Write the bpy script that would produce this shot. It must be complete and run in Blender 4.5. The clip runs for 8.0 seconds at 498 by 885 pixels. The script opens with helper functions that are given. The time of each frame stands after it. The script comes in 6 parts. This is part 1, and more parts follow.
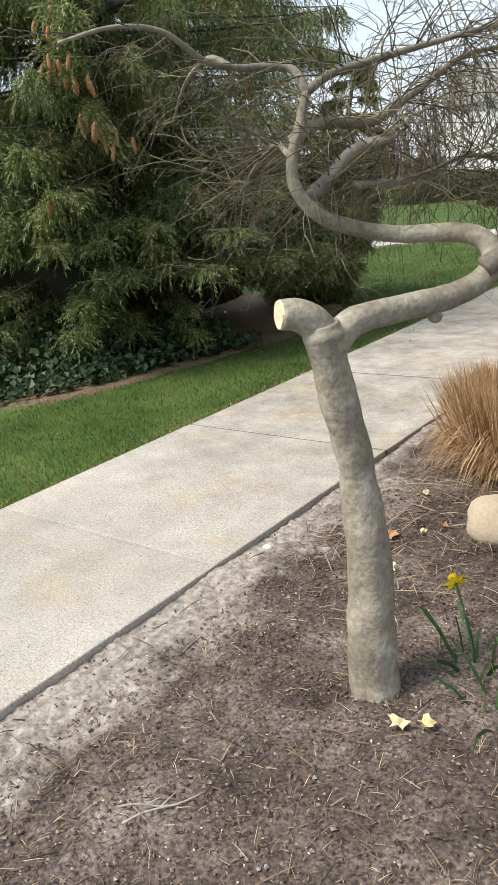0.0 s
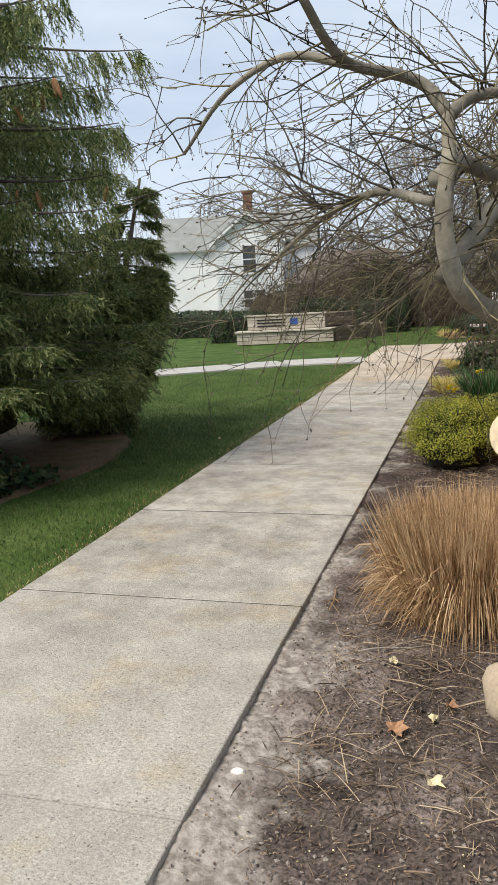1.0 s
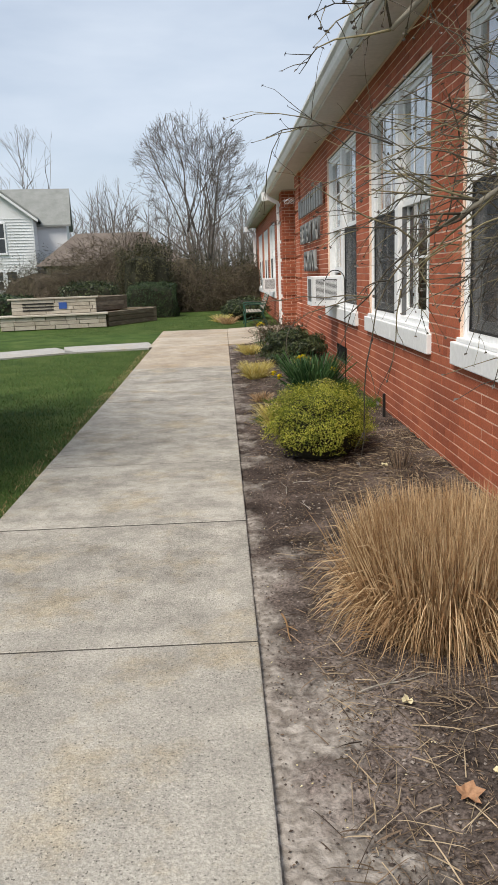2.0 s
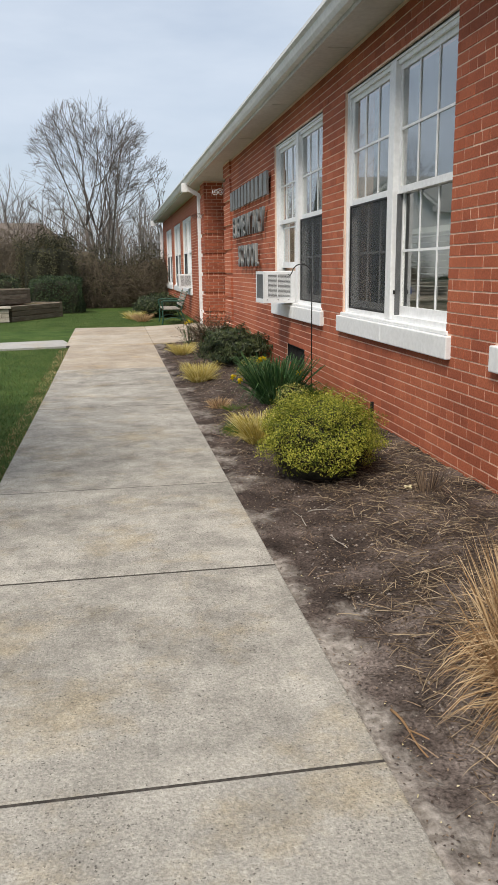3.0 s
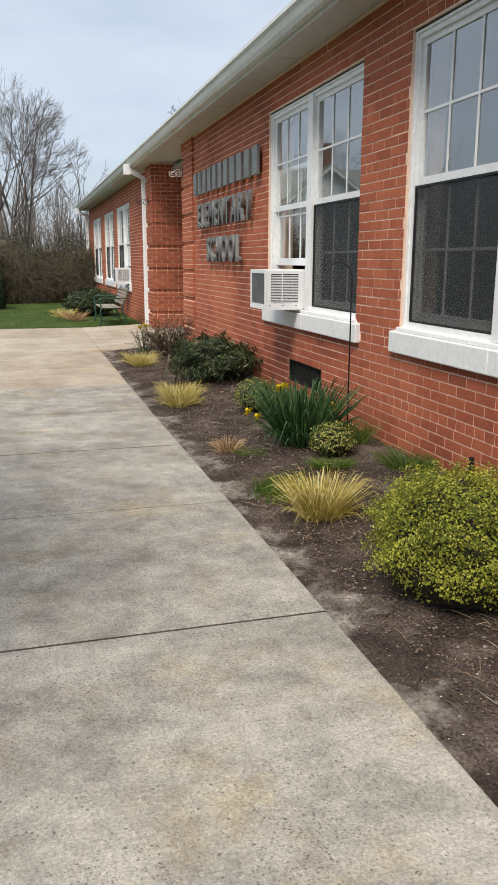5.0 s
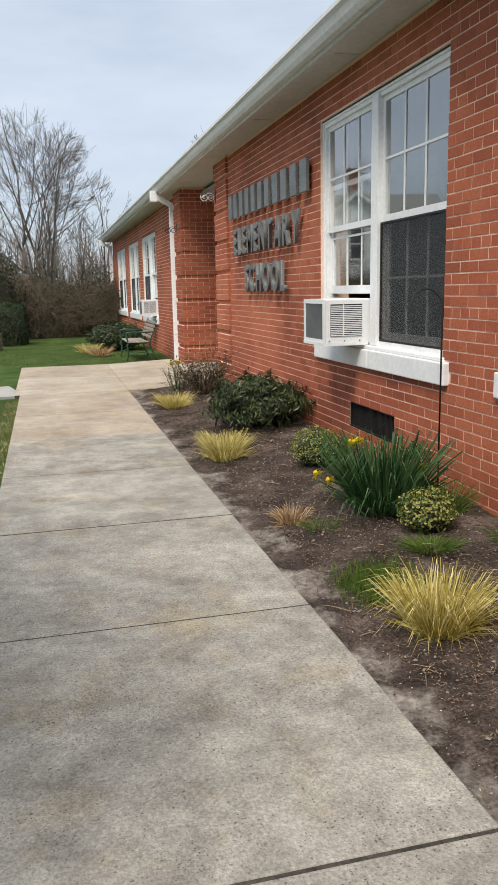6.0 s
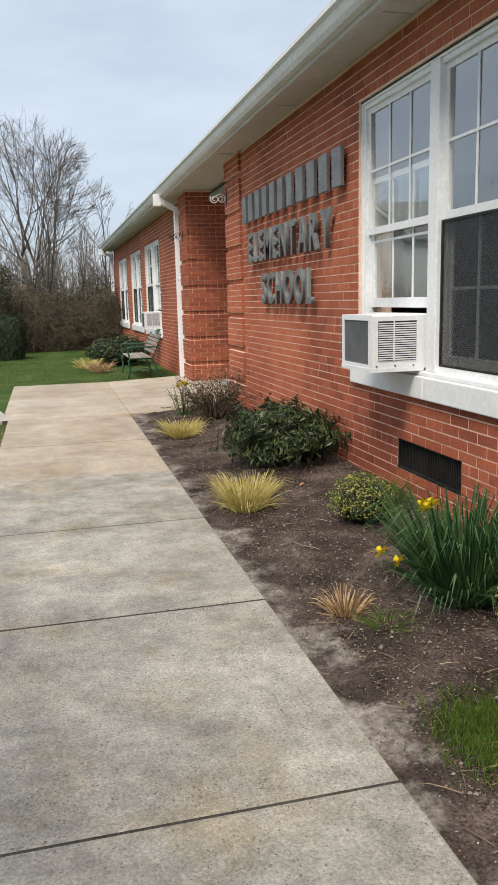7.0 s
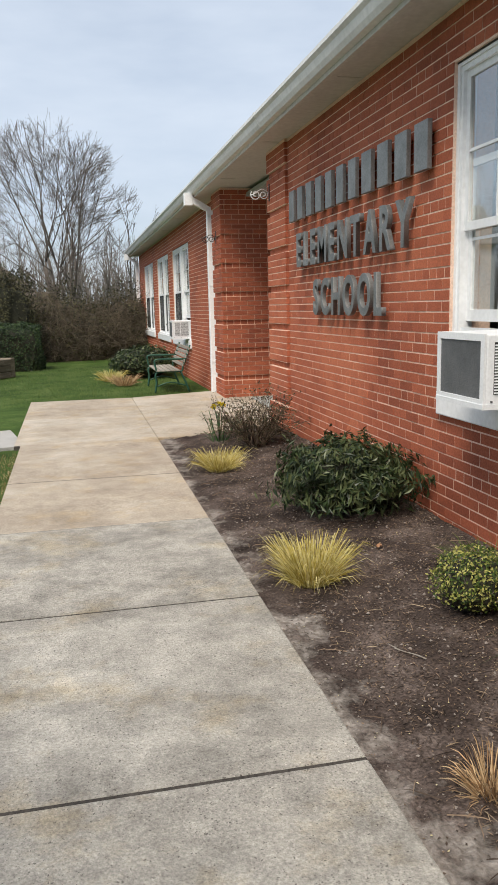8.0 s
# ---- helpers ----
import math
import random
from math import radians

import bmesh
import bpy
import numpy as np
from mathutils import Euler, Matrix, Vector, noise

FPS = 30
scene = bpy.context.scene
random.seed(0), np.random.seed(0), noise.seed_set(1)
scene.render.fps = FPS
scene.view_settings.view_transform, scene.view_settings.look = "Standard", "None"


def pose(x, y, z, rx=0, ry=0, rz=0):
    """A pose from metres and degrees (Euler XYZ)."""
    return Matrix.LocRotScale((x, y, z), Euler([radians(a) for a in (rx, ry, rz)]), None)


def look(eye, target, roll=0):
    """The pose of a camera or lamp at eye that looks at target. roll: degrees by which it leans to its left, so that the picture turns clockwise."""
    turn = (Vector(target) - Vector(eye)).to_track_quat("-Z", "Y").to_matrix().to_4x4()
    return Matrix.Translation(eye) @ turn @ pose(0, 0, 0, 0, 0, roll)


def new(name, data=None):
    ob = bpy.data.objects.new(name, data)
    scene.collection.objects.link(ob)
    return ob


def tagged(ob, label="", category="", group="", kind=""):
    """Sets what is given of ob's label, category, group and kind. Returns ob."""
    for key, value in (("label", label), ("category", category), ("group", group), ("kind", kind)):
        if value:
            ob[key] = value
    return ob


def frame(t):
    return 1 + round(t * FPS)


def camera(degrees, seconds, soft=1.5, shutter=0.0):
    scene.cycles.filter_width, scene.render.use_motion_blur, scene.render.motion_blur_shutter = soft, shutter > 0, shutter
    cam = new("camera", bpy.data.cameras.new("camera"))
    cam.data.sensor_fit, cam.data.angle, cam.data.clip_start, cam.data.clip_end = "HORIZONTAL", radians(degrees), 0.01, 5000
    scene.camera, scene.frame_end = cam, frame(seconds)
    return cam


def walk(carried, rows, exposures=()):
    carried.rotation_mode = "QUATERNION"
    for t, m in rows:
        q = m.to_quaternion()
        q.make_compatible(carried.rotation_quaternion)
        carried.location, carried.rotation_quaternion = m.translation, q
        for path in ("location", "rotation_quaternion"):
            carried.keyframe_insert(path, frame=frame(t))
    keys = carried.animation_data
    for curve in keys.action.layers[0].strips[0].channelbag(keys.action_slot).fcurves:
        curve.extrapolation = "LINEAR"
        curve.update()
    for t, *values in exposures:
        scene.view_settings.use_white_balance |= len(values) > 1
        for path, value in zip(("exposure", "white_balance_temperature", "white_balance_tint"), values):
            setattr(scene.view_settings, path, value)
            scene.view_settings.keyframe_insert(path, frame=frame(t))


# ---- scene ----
cam = camera(35.4, 8.0, 1.0)
PATH = [
    (0, (0.091, -0.016, 1.513), (-1.109, 1.455, 0.883), -6.3),
    (0.2, (-0.232, -0.024, 1.478), (-1.366, 1.525, 0.916), -4.3),
    (0.3, (-0.379, -0.001, 1.47), (-1.474, 1.584, 0.932), -3.2),
    (0.5, (-0.646, 0.102, 1.467), (-1.6, 1.793, 0.984), -2.2),
    (0.8, (-0.917, 0.266, 1.414), (-1.625, 2.095, 1.021), -3.9),
    (1, (-1.146, 0.365, 1.41), (-1.717, 2.248, 1.048), -3.1),
    (1.5, (-1.659, 0.602, 1.419), (-1.952, 2.547, 1.058), -1.6),
    (1.7, (-1.815, 0.708, 1.41), (-1.967, 2.665, 1.028), -2.0),
    (1.9, (-1.962, 0.818, 1.41), (-1.965, 2.775, 0.996), -1.9),
    (2, (-2.025, 0.88, 1.406), (-1.972, 2.833, 0.98), -2.1),
    (2.2, (-2.151, 1.042, 1.397), (-2.023, 2.989, 0.959), -2.3),
    (3.3, (-2.778, 2.13, 1.359), (-2.398, 4.044, 0.921), -0.3),
    (3.5, (-2.849, 2.334, 1.369), (-2.439, 4.24, 0.923), -0.3),
    (4, (-2.994, 2.857, 1.364), (-2.506, 4.739, 0.898), -0.1),
    (4.5, (-3.076, 3.422, 1.4), (-2.514, 5.278, 0.912), 0.0),
    (5, (-3.073, 3.938, 1.404), (-2.533, 5.81, 0.95), 0.2),
    (5.2, (-3.063, 4.181, 1.398), (-2.554, 6.066, 0.963), -0.4),
    (6.5, (-2.963, 5.681, 1.432), (-2.48, 7.585, 1.06), -1.3),
    (7, (-2.885, 6.313, 1.446), (-2.404, 8.22, 1.084), -1.4),
    (7.5, (-2.876, 6.922, 1.455), (-2.406, 8.835, 1.107), -1.2),
    (8, (-2.812, 7.578, 1.483), (-2.386, 9.501, 1.138), -1.3),
]
walk(cam, [(t, look(eye, target, roll)) for t, eye, target, roll in PATH], exposures=[(0.0, 0.53), (0.5, 0.45), (1.0, 0.18), (2.0, 0.03), (3.4, -0.02), (5.5, 0.05), (8.0, 0.06)])

# ---- world and sun: thin bright overcast, soft sun from beyond the lawn ----
SUN_ELEVATION, SUN_AZIMUTH = 54.0, 219.0      # azimuth: clockwise from +y, where the light comes from
world = bpy.data.worlds.new("world")
scene.world = world
world.use_nodes = True
wn, wl = world.node_tree.nodes, world.node_tree.links
wn.clear()
sky = wn.new("ShaderNodeTexSky")
sky.sky_type, sky.sun_disc = "NISHITA", False
sky.sun_elevation, sky.sun_rotation = radians(SUN_ELEVATION), radians(SUN_AZIMUTH)
sky.dust_density, sky.ozone_density = 2.0, 2.0
sky_bg, cloud_bg, w_mix, w_out = wn.new("ShaderNodeBackground"), wn.new("ShaderNodeBackground"), wn.new("ShaderNodeMixShader"), wn.new("ShaderNodeOutputWorld")
w_co, w_map, w_noise, w_ramp = wn.new("ShaderNodeTexCoord"), wn.new("ShaderNodeMapping"), wn.new("ShaderNodeTexNoise"), wn.new("ShaderNodeValToRGB")
w_map.inputs["Scale"].default_value = (1.4, 1.4, 5.0)
w_noise.inputs["Scale"].default_value, w_noise.inputs["Detail"].default_value, w_noise.inputs["Roughness"].default_value = 1.6, 5.0, 0.55
w_ramp.color_ramp.elements[0].position, w_ramp.color_ramp.elements[0].color = 0.32, (0.50, 0.50, 0.50, 1)
w_ramp.color_ramp.elements[1].position, w_ramp.color_ramp.elements[1].color = 0.72, (0.97, 0.97, 0.97, 1)
sky_bg.inputs["Strength"].default_value = 0.12
cloud_bg.inputs["Color"].default_value, cloud_bg.inputs["Strength"].default_value = (0.77, 0.86, 0.985, 1), 0.94
wl.new(w_co.outputs["Generated"], w_map.inputs["Vector"])
wl.new(w_map.outputs["Vector"], w_noise.inputs["Vector"])
wl.new(w_noise.outputs["Fac"], w_ramp.inputs["Fac"])
wl.new(sky.outputs["Color"], sky_bg.inputs["Color"])
wl.new(w_ramp.outputs["Color"], w_mix.inputs["Fac"])
wl.new(sky_bg.outputs["Background"], w_mix.inputs[1])
wl.new(cloud_bg.outputs["Background"], w_mix.inputs[2])
wl.new(w_mix.outputs["Shader"], w_out.inputs["Surface"])

sun = new("sun", bpy.data.lights.new("sun", "SUN"))
sun.data.energy, sun.data.angle, sun.data.color = 3.7, radians(24), (1.0, 0.92, 0.80)
_az = radians(SUN_AZIMUTH)
_from = Vector((math.sin(_az) * math.cos(radians(SUN_ELEVATION)), math.cos(_az) * math.cos(radians(SUN_ELEVATION)), math.sin(radians(SUN_ELEVATION))))
sun.matrix_world = look(_from * 40, (0, 0, 0))


# ---- materials ----
def surface(name, colours, scale=4.0, rough=0.8, bump=0.2, bump_scale=60.0, metal=0.0, fine=0.25, fine_scale=80.0, pieces=0.0, spec=0.4, stretch=None):
    """Mottled procedural surface: large blotches over the colours, fine grain, bump; pieces: how much single pieces differ."""
    m = bpy.data.materials.new(name)
    m.use_nodes = True
    n, l = m.node_tree.nodes, m.node_tree.links
    b = n["Principled BSDF"]
    geo = n.new("ShaderNodeNewGeometry")
    big = n.new("ShaderNodeTexNoise")
    place = geo.outputs["Position"]
    if stretch:
        squeeze = n.new("ShaderNodeMapping")
        squeeze.inputs["Scale"].default_value = stretch
        l.new(place, squeeze.inputs["Vector"])
        place = squeeze.outputs["Vector"]
    big.inputs["Scale"].default_value, big.inputs["Detail"].default_value, big.inputs["Roughness"].default_value = scale, 5.0, 0.6
    l.new(place, big.inputs["Vector"])
    ramp = n.new("ShaderNodeValToRGB")
    es = ramp.color_ramp.elements
    while len(es) < len(colours):
        es.new(0.5)
    for k, c in enumerate(colours):
        es[k].position, es[k].color = 0.3 + 0.4 * k / max(1, len(colours) - 1), (*c, 1)
    fac = big.outputs["Fac"]
    if pieces:
        info, add, sub, wrap = n.new("ShaderNodeObjectInfo"), n.new("ShaderNodeMath"), n.new("ShaderNodeMath"), n.new("ShaderNodeMath")
        l.new(info.outputs["Random"], add.inputs[0])
        l.new(geo.outputs["Random Per Island"], add.inputs[1])
        wrap.operation = "FRACT"
        l.new(add.outputs[0], wrap.inputs[0])
        sub.operation = "MULTIPLY_ADD"
        l.new(wrap.outputs[0], sub.inputs[0])
        sub.inputs[1].default_value, sub.inputs[2].default_value = pieces, -pieces / 2
        mixer = n.new("ShaderNodeMath")
        l.new(big.outputs["Fac"], mixer.inputs[0])
        l.new(sub.outputs[0], mixer.inputs[1])
        fac = mixer.outputs[0]
    l.new(fac, ramp.inputs["Fac"])
    small = n.new("ShaderNodeTexNoise")
    small.inputs["Scale"].default_value, small.inputs["Detail"].default_value = fine_scale, 4.0
    l.new(geo.outputs["Position"], small.inputs["Vector"])
    gain = n.new("ShaderNodeMapRange")
    gain.inputs["From Min"].default_value, gain.inputs["From Max"].default_value = 0.3, 0.7
    gain.inputs["To Min"].default_value, gain.inputs["To Max"].default_value = 1 - fine, 1 + fine
    l.new(small.outputs["Fac"], gain.inputs["Value"])
    mul = n.new("ShaderNodeMix")
    mul.data_type, mul.blend_type = "RGBA", "MULTIPLY"
    mul.inputs["Factor"].default_value = 1.0
    l.new(ramp.outputs["Color"], mul.inputs["A"])
    l.new(gain.outputs["Result"], mul.inputs["B"])
    l.new(mul.outputs["Result"], b.inputs["Base Color"])
    b.inputs["Roughness"].default_value, b.inputs["Metallic"].default_value = rough, metal
    b.inputs["Specular IOR Level"].default_value = spec
    if bump:
        bn, bt = n.new("ShaderNodeBump"), n.new("ShaderNodeTexNoise")
        bt.inputs["Scale"].default_value, bt.inputs["Detail"].default_value = bump_scale, 5.0
        l.new(place, bt.inputs["Vector"])
        bn.inputs["Strength"].default_value, bn.inputs["Distance"].default_value = bump, 0.01
        l.new(bt.outputs["Fac"], bn.inputs["Height"])
        l.new(bn.outputs["Normal"], b.inputs["Normal"])
    return m


def leaf_surface(name, colours, rough=0.55, through_light=0.25, spec=0.3):
    """Foliage: colour differs leaf by leaf and a little light passes through."""
    m = surface(name, colours, 3.0, rough, 0.0, fine=0.2, fine_scale=25.0, pieces=0.75, spec=spec)
    n, l = m.node_tree.nodes, m.node_tree.links
    b, out = n["Principled BSDF"], n["Material Output"]
    tr, mx = n.new("ShaderNodeBsdfTranslucent"), n.new("ShaderNodeMixShader")
    l.new(b.inputs["Base Color"].links[0].from_socket, tr.inputs["Color"])
    mx.inputs["Fac"].default_value = through_light
    l.new(b.outputs["BSDF"], mx.inputs[1])
    l.new(tr.outputs["BSDF"], mx.inputs[2])
    l.new(mx.outputs["Shader"], out.inputs["Surface"])
    return m


def concrete_surface(name, colours, speck, mottle=0.8):
    """Worn broom-finished concrete: blotches, stains, exposed fine aggregate."""
    m = surface(name, colours, 1.25, 0.9, 0.5, 150.0, fine=0.25, fine_scale=88.0, pieces=0.12, spec=0.25)
    m.node_tree.nodes["Noise Texture"].inputs["Detail"].default_value, m.node_tree.nodes["Noise Texture"].inputs["Roughness"].default_value = 9.0, 0.68
    n, l = m.node_tree.nodes, m.node_tree.links
    b = n["Principled BSDF"]
    geo = n.new("ShaderNodeNewGeometry")
    vor, spot = n.new("ShaderNodeTexVoronoi"), n.new("ShaderNodeMapRange")
    vor.inputs["Scale"].default_value = 105.0
    l.new(geo.outputs["Position"], vor.inputs["Vector"])
    spot.inputs["From Min"].default_value, spot.inputs["From Max"].default_value = 0.16, 0.46
    spot.inputs["To Min"].default_value, spot.inputs["To Max"].default_value = 1.0, 0.0
    l.new(vor.outputs["Distance"], spot.inputs["Value"])
    where = n.new("ShaderNodeTexNoise")
    where.inputs["Scale"].default_value, where.inputs["Detail"].default_value = 2.3, 6.0
    l.new(geo.outputs["Position"], where.inputs["Vector"])
    amount = n.new("ShaderNodeMapRange")
    amount.inputs["From Min"].default_value, amount.inputs["From Max"].default_value = 0.36, 0.60
    amount.inputs["To Max"].default_value = speck
    l.new(where.outputs["Fac"], amount.inputs["Value"])
    fac = n.new("ShaderNodeMath")
    fac.operation = "MULTIPLY"
    l.new(spot.outputs["Result"], fac.inputs[0])
    l.new(amount.outputs["Result"], fac.inputs[1])
    mx = n.new("ShaderNodeMix")
    mx.data_type = "RGBA"
    l.new(fac.outputs[0], mx.inputs["Factor"])
    l.new(b.inputs["Base Color"].links[0].from_socket, mx.inputs["A"])
    tone = n.new("ShaderNodeValToRGB")
    tone.color_ramp.elements[0].color, tone.color_ramp.elements[1].color = (0.05, 0.045, 0.04, 1), (0.66, 0.61, 0.54, 1)
    l.new(vor.outputs["Color"], tone.inputs["Fac"])
    l.new(tone.outputs["Color"], mx.inputs["B"])
    # cloudy grey weathering, stronger on the older slabs further along
    cloud, shade, sep, old, depth = n.new("ShaderNodeTexNoise"), n.new("ShaderNodeMapRange"), n.new("ShaderNodeSeparateXYZ"), n.new("ShaderNodeMapRange"), n.new("ShaderNodeMix")
    cloud.inputs["Scale"].default_value, cloud.inputs["Detail"].default_value, cloud.inputs["Roughness"].default_value = 4.2, 11.0, 0.80
    l.new(geo.outputs["Position"], cloud.inputs["Vector"])
    shade.inputs["From Min"].default_value, shade.inputs["From Max"].default_value = 0.36, 0.64
    shade.inputs["To Min"].default_value, shade.inputs["To Max"].default_value = 0.44, 1.17
    l.new(cloud.outputs["Fac"], shade.inputs["Value"])
    l.new(geo.outputs["Position"], sep.inputs["Vector"])
    old.inputs["From Min"].default_value, old.inputs["From Max"].default_value = 2.4, 4.6
    old.inputs["To Min"].default_value, old.inputs["To Max"].default_value = 0.22, mottle
    l.new(sep.outputs["Y"], old.inputs["Value"])
    depth.data_type, depth.blend_type = "RGBA", "MULTIPLY"
    l.new(old.outputs["Result"], depth.inputs["Factor"])
    l.new(mx.outputs["Result"], depth.inputs["A"])
    l.new(shade.outputs["Result"], depth.inputs["B"])
    # rusty buff stains
    stain, st_amount, tint = n.new("ShaderNodeTexNoise"), n.new("ShaderNodeMapRange"), n.new("ShaderNodeMix")
    stain.inputs["Scale"].default_value, stain.inputs["Detail"].default_value, stain.inputs["Roughness"].default_value = 1.9, 7.0, 0.7
    moved = n.new("ShaderNodeMapping")
    moved.inputs["Location"].default_value = (4.3, 7.7, 2.1)
    l.new(geo.outputs["Position"], moved.inputs["Vector"])
    l.new(moved.outputs["Vector"], stain.inputs["Vector"])
    st_amount.inputs["From Min"].default_value, st_amount.inputs["From Max"].default_value = 0.52, 0.66
    st_amount.inputs["To Max"].default_value = 0.75
    l.new(stain.outputs["Fac"], st_amount.inputs["Value"])
    tint.data_type, tint.blend_type = "RGBA", "MULTIPLY"
    l.new(st_amount.outputs["Result"], tint.inputs["Factor"])
    l.new(depth.outputs["Result"], tint.inputs["A"])
    tint.inputs["B"].default_value = (1.0, 0.90, 0.72, 1)
    # scattered dark pits and aggregate of uneven size
    pit, hole, pits = n.new("ShaderNodeTexVoronoi"), n.new("ShaderNodeMath"), n.new("ShaderNodeMix")
    lump, sizes, warp, bend = n.new("ShaderNodeSeparateColor"), n.new("ShaderNodeMapRange"), n.new("ShaderNodeTexNoise"), n.new("ShaderNodeVectorMath")
    warp.inputs["Scale"].default_value, warp.inputs["Detail"].default_value = 90.0, 3.0
    l.new(geo.outputs["Position"], warp.inputs["Vector"])
    bend.operation = "MULTIPLY_ADD"
    bend.inputs[1].default_value = (0.02, 0.02, 0.02)
    l.new(warp.outputs["Color"], bend.inputs[0])
    l.new(geo.outputs["Position"], bend.inputs[2])
    pit.inputs["Scale"].default_value = 78.0
    l.new(bend.outputs["Vector"], pit.inputs["Vector"])
    l.new(pit.outputs["Color"], lump.inputs["Color"])
    sizes.inputs["From Min"].default_value, sizes.inputs["From Max"].default_value = 0.62, 1.0
    sizes.inputs["To Min"].default_value, sizes.inputs["To Max"].default_value = 0.0, 0.31
    l.new(lump.outputs["Red"], sizes.inputs["Value"])
    hole.operation = "LESS_THAN"
    l.new(pit.outputs["Distance"], hole.inputs[0])
    l.new(sizes.outputs["Result"], hole.inputs[1])
    soften = n.new("ShaderNodeMath")
    soften.operation = "MULTIPLY"
    l.new(hole.outputs[0], soften.inputs[0])
    soften.inputs[1].default_value = speck * 0.8
    pits.data_type = "RGBA"
    l.new(soften.outputs[0], pits.inputs["Factor"])
    l.new(tint.outputs["Result"], pits.inputs["A"])
    pits.inputs["B"].default_value = (0.09, 0.08, 0.07, 1)
    l.new(pits.outputs["Result"], b.inputs["Base Color"])
    return m


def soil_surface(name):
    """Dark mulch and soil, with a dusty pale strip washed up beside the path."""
    m = surface(name, [(0.036, 0.028, 0.024), (0.105, 0.083, 0.073), (0.24, 0.20, 0.18)], 3.4, 0.95, 1.0, 55.0, fine=0.6, fine_scale=85.0, spec=0.15)
    n, l = m.node_tree.nodes, m.node_tree.links
    b = n["Principled BSDF"]
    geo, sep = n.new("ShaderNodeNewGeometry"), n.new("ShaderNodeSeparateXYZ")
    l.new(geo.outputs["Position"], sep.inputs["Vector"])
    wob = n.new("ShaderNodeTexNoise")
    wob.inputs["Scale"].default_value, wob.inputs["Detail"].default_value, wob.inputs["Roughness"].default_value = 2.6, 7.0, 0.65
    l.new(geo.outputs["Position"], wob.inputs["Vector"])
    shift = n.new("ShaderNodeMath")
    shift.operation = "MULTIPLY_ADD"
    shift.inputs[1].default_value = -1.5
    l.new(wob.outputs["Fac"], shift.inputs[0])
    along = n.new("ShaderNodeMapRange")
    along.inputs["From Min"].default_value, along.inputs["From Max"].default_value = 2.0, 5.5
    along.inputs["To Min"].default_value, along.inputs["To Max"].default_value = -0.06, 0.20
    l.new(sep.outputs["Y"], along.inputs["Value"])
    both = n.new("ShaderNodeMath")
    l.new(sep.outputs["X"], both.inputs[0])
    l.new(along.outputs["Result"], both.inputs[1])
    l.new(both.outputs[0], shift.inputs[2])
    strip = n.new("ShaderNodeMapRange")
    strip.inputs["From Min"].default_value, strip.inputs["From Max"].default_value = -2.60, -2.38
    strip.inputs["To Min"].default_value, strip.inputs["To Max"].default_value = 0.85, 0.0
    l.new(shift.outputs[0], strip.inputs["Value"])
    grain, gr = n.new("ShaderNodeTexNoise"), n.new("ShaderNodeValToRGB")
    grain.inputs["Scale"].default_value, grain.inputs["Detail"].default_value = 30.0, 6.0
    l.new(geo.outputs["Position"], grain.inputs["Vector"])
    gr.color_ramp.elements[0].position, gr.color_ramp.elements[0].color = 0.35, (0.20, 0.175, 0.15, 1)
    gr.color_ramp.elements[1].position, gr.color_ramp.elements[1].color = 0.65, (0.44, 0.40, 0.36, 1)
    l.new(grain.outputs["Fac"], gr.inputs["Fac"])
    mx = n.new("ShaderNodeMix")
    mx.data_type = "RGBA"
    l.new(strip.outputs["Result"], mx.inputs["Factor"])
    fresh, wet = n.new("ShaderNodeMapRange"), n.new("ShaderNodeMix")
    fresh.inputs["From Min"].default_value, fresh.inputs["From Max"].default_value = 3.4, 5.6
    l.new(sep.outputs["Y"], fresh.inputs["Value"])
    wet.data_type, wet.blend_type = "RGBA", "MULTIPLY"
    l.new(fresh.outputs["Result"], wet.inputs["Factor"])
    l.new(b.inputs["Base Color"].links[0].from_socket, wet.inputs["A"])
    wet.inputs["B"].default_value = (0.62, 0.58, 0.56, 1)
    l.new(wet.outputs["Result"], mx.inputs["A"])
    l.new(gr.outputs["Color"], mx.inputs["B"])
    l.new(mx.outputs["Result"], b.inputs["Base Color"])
    return m


def glass_surface(name, tint=(0.9, 0.95, 0.95)):
    m = bpy.data.materials.new(name)
    m.use_nodes = True
    b = m.node_tree.nodes["Principled BSDF"]
    b.inputs["Base Color"].default_value = (*tint, 1)
    b.inputs["Roughness"].default_value, b.inputs["Transmission Weight"].default_value, b.inputs["IOR"].default_value = 0.015, 1.0, 2.4
    return m


def mesh_screen(name):
    """Woven insect screen: mostly dark thread, a little see-through."""
    m = surface(name, [(0.025, 0.028, 0.03), (0.035, 0.038, 0.042)], 2.0, 0.6, 0.0)
    n, l = m.node_tree.nodes, m.node_tree.links
    tr, mx = n.new("ShaderNodeBsdfTransparent"), n.new("ShaderNodeMixShader")
    mx.inputs["Fac"].default_value = 0.35
    l.new(n["Principled BSDF"].outputs["BSDF"], mx.inputs[1])
    l.new(tr.outputs["BSDF"], mx.inputs[2])
    l.new(mx.outputs["Shader"], n["Material Output"].inputs["Surface"])
    return m


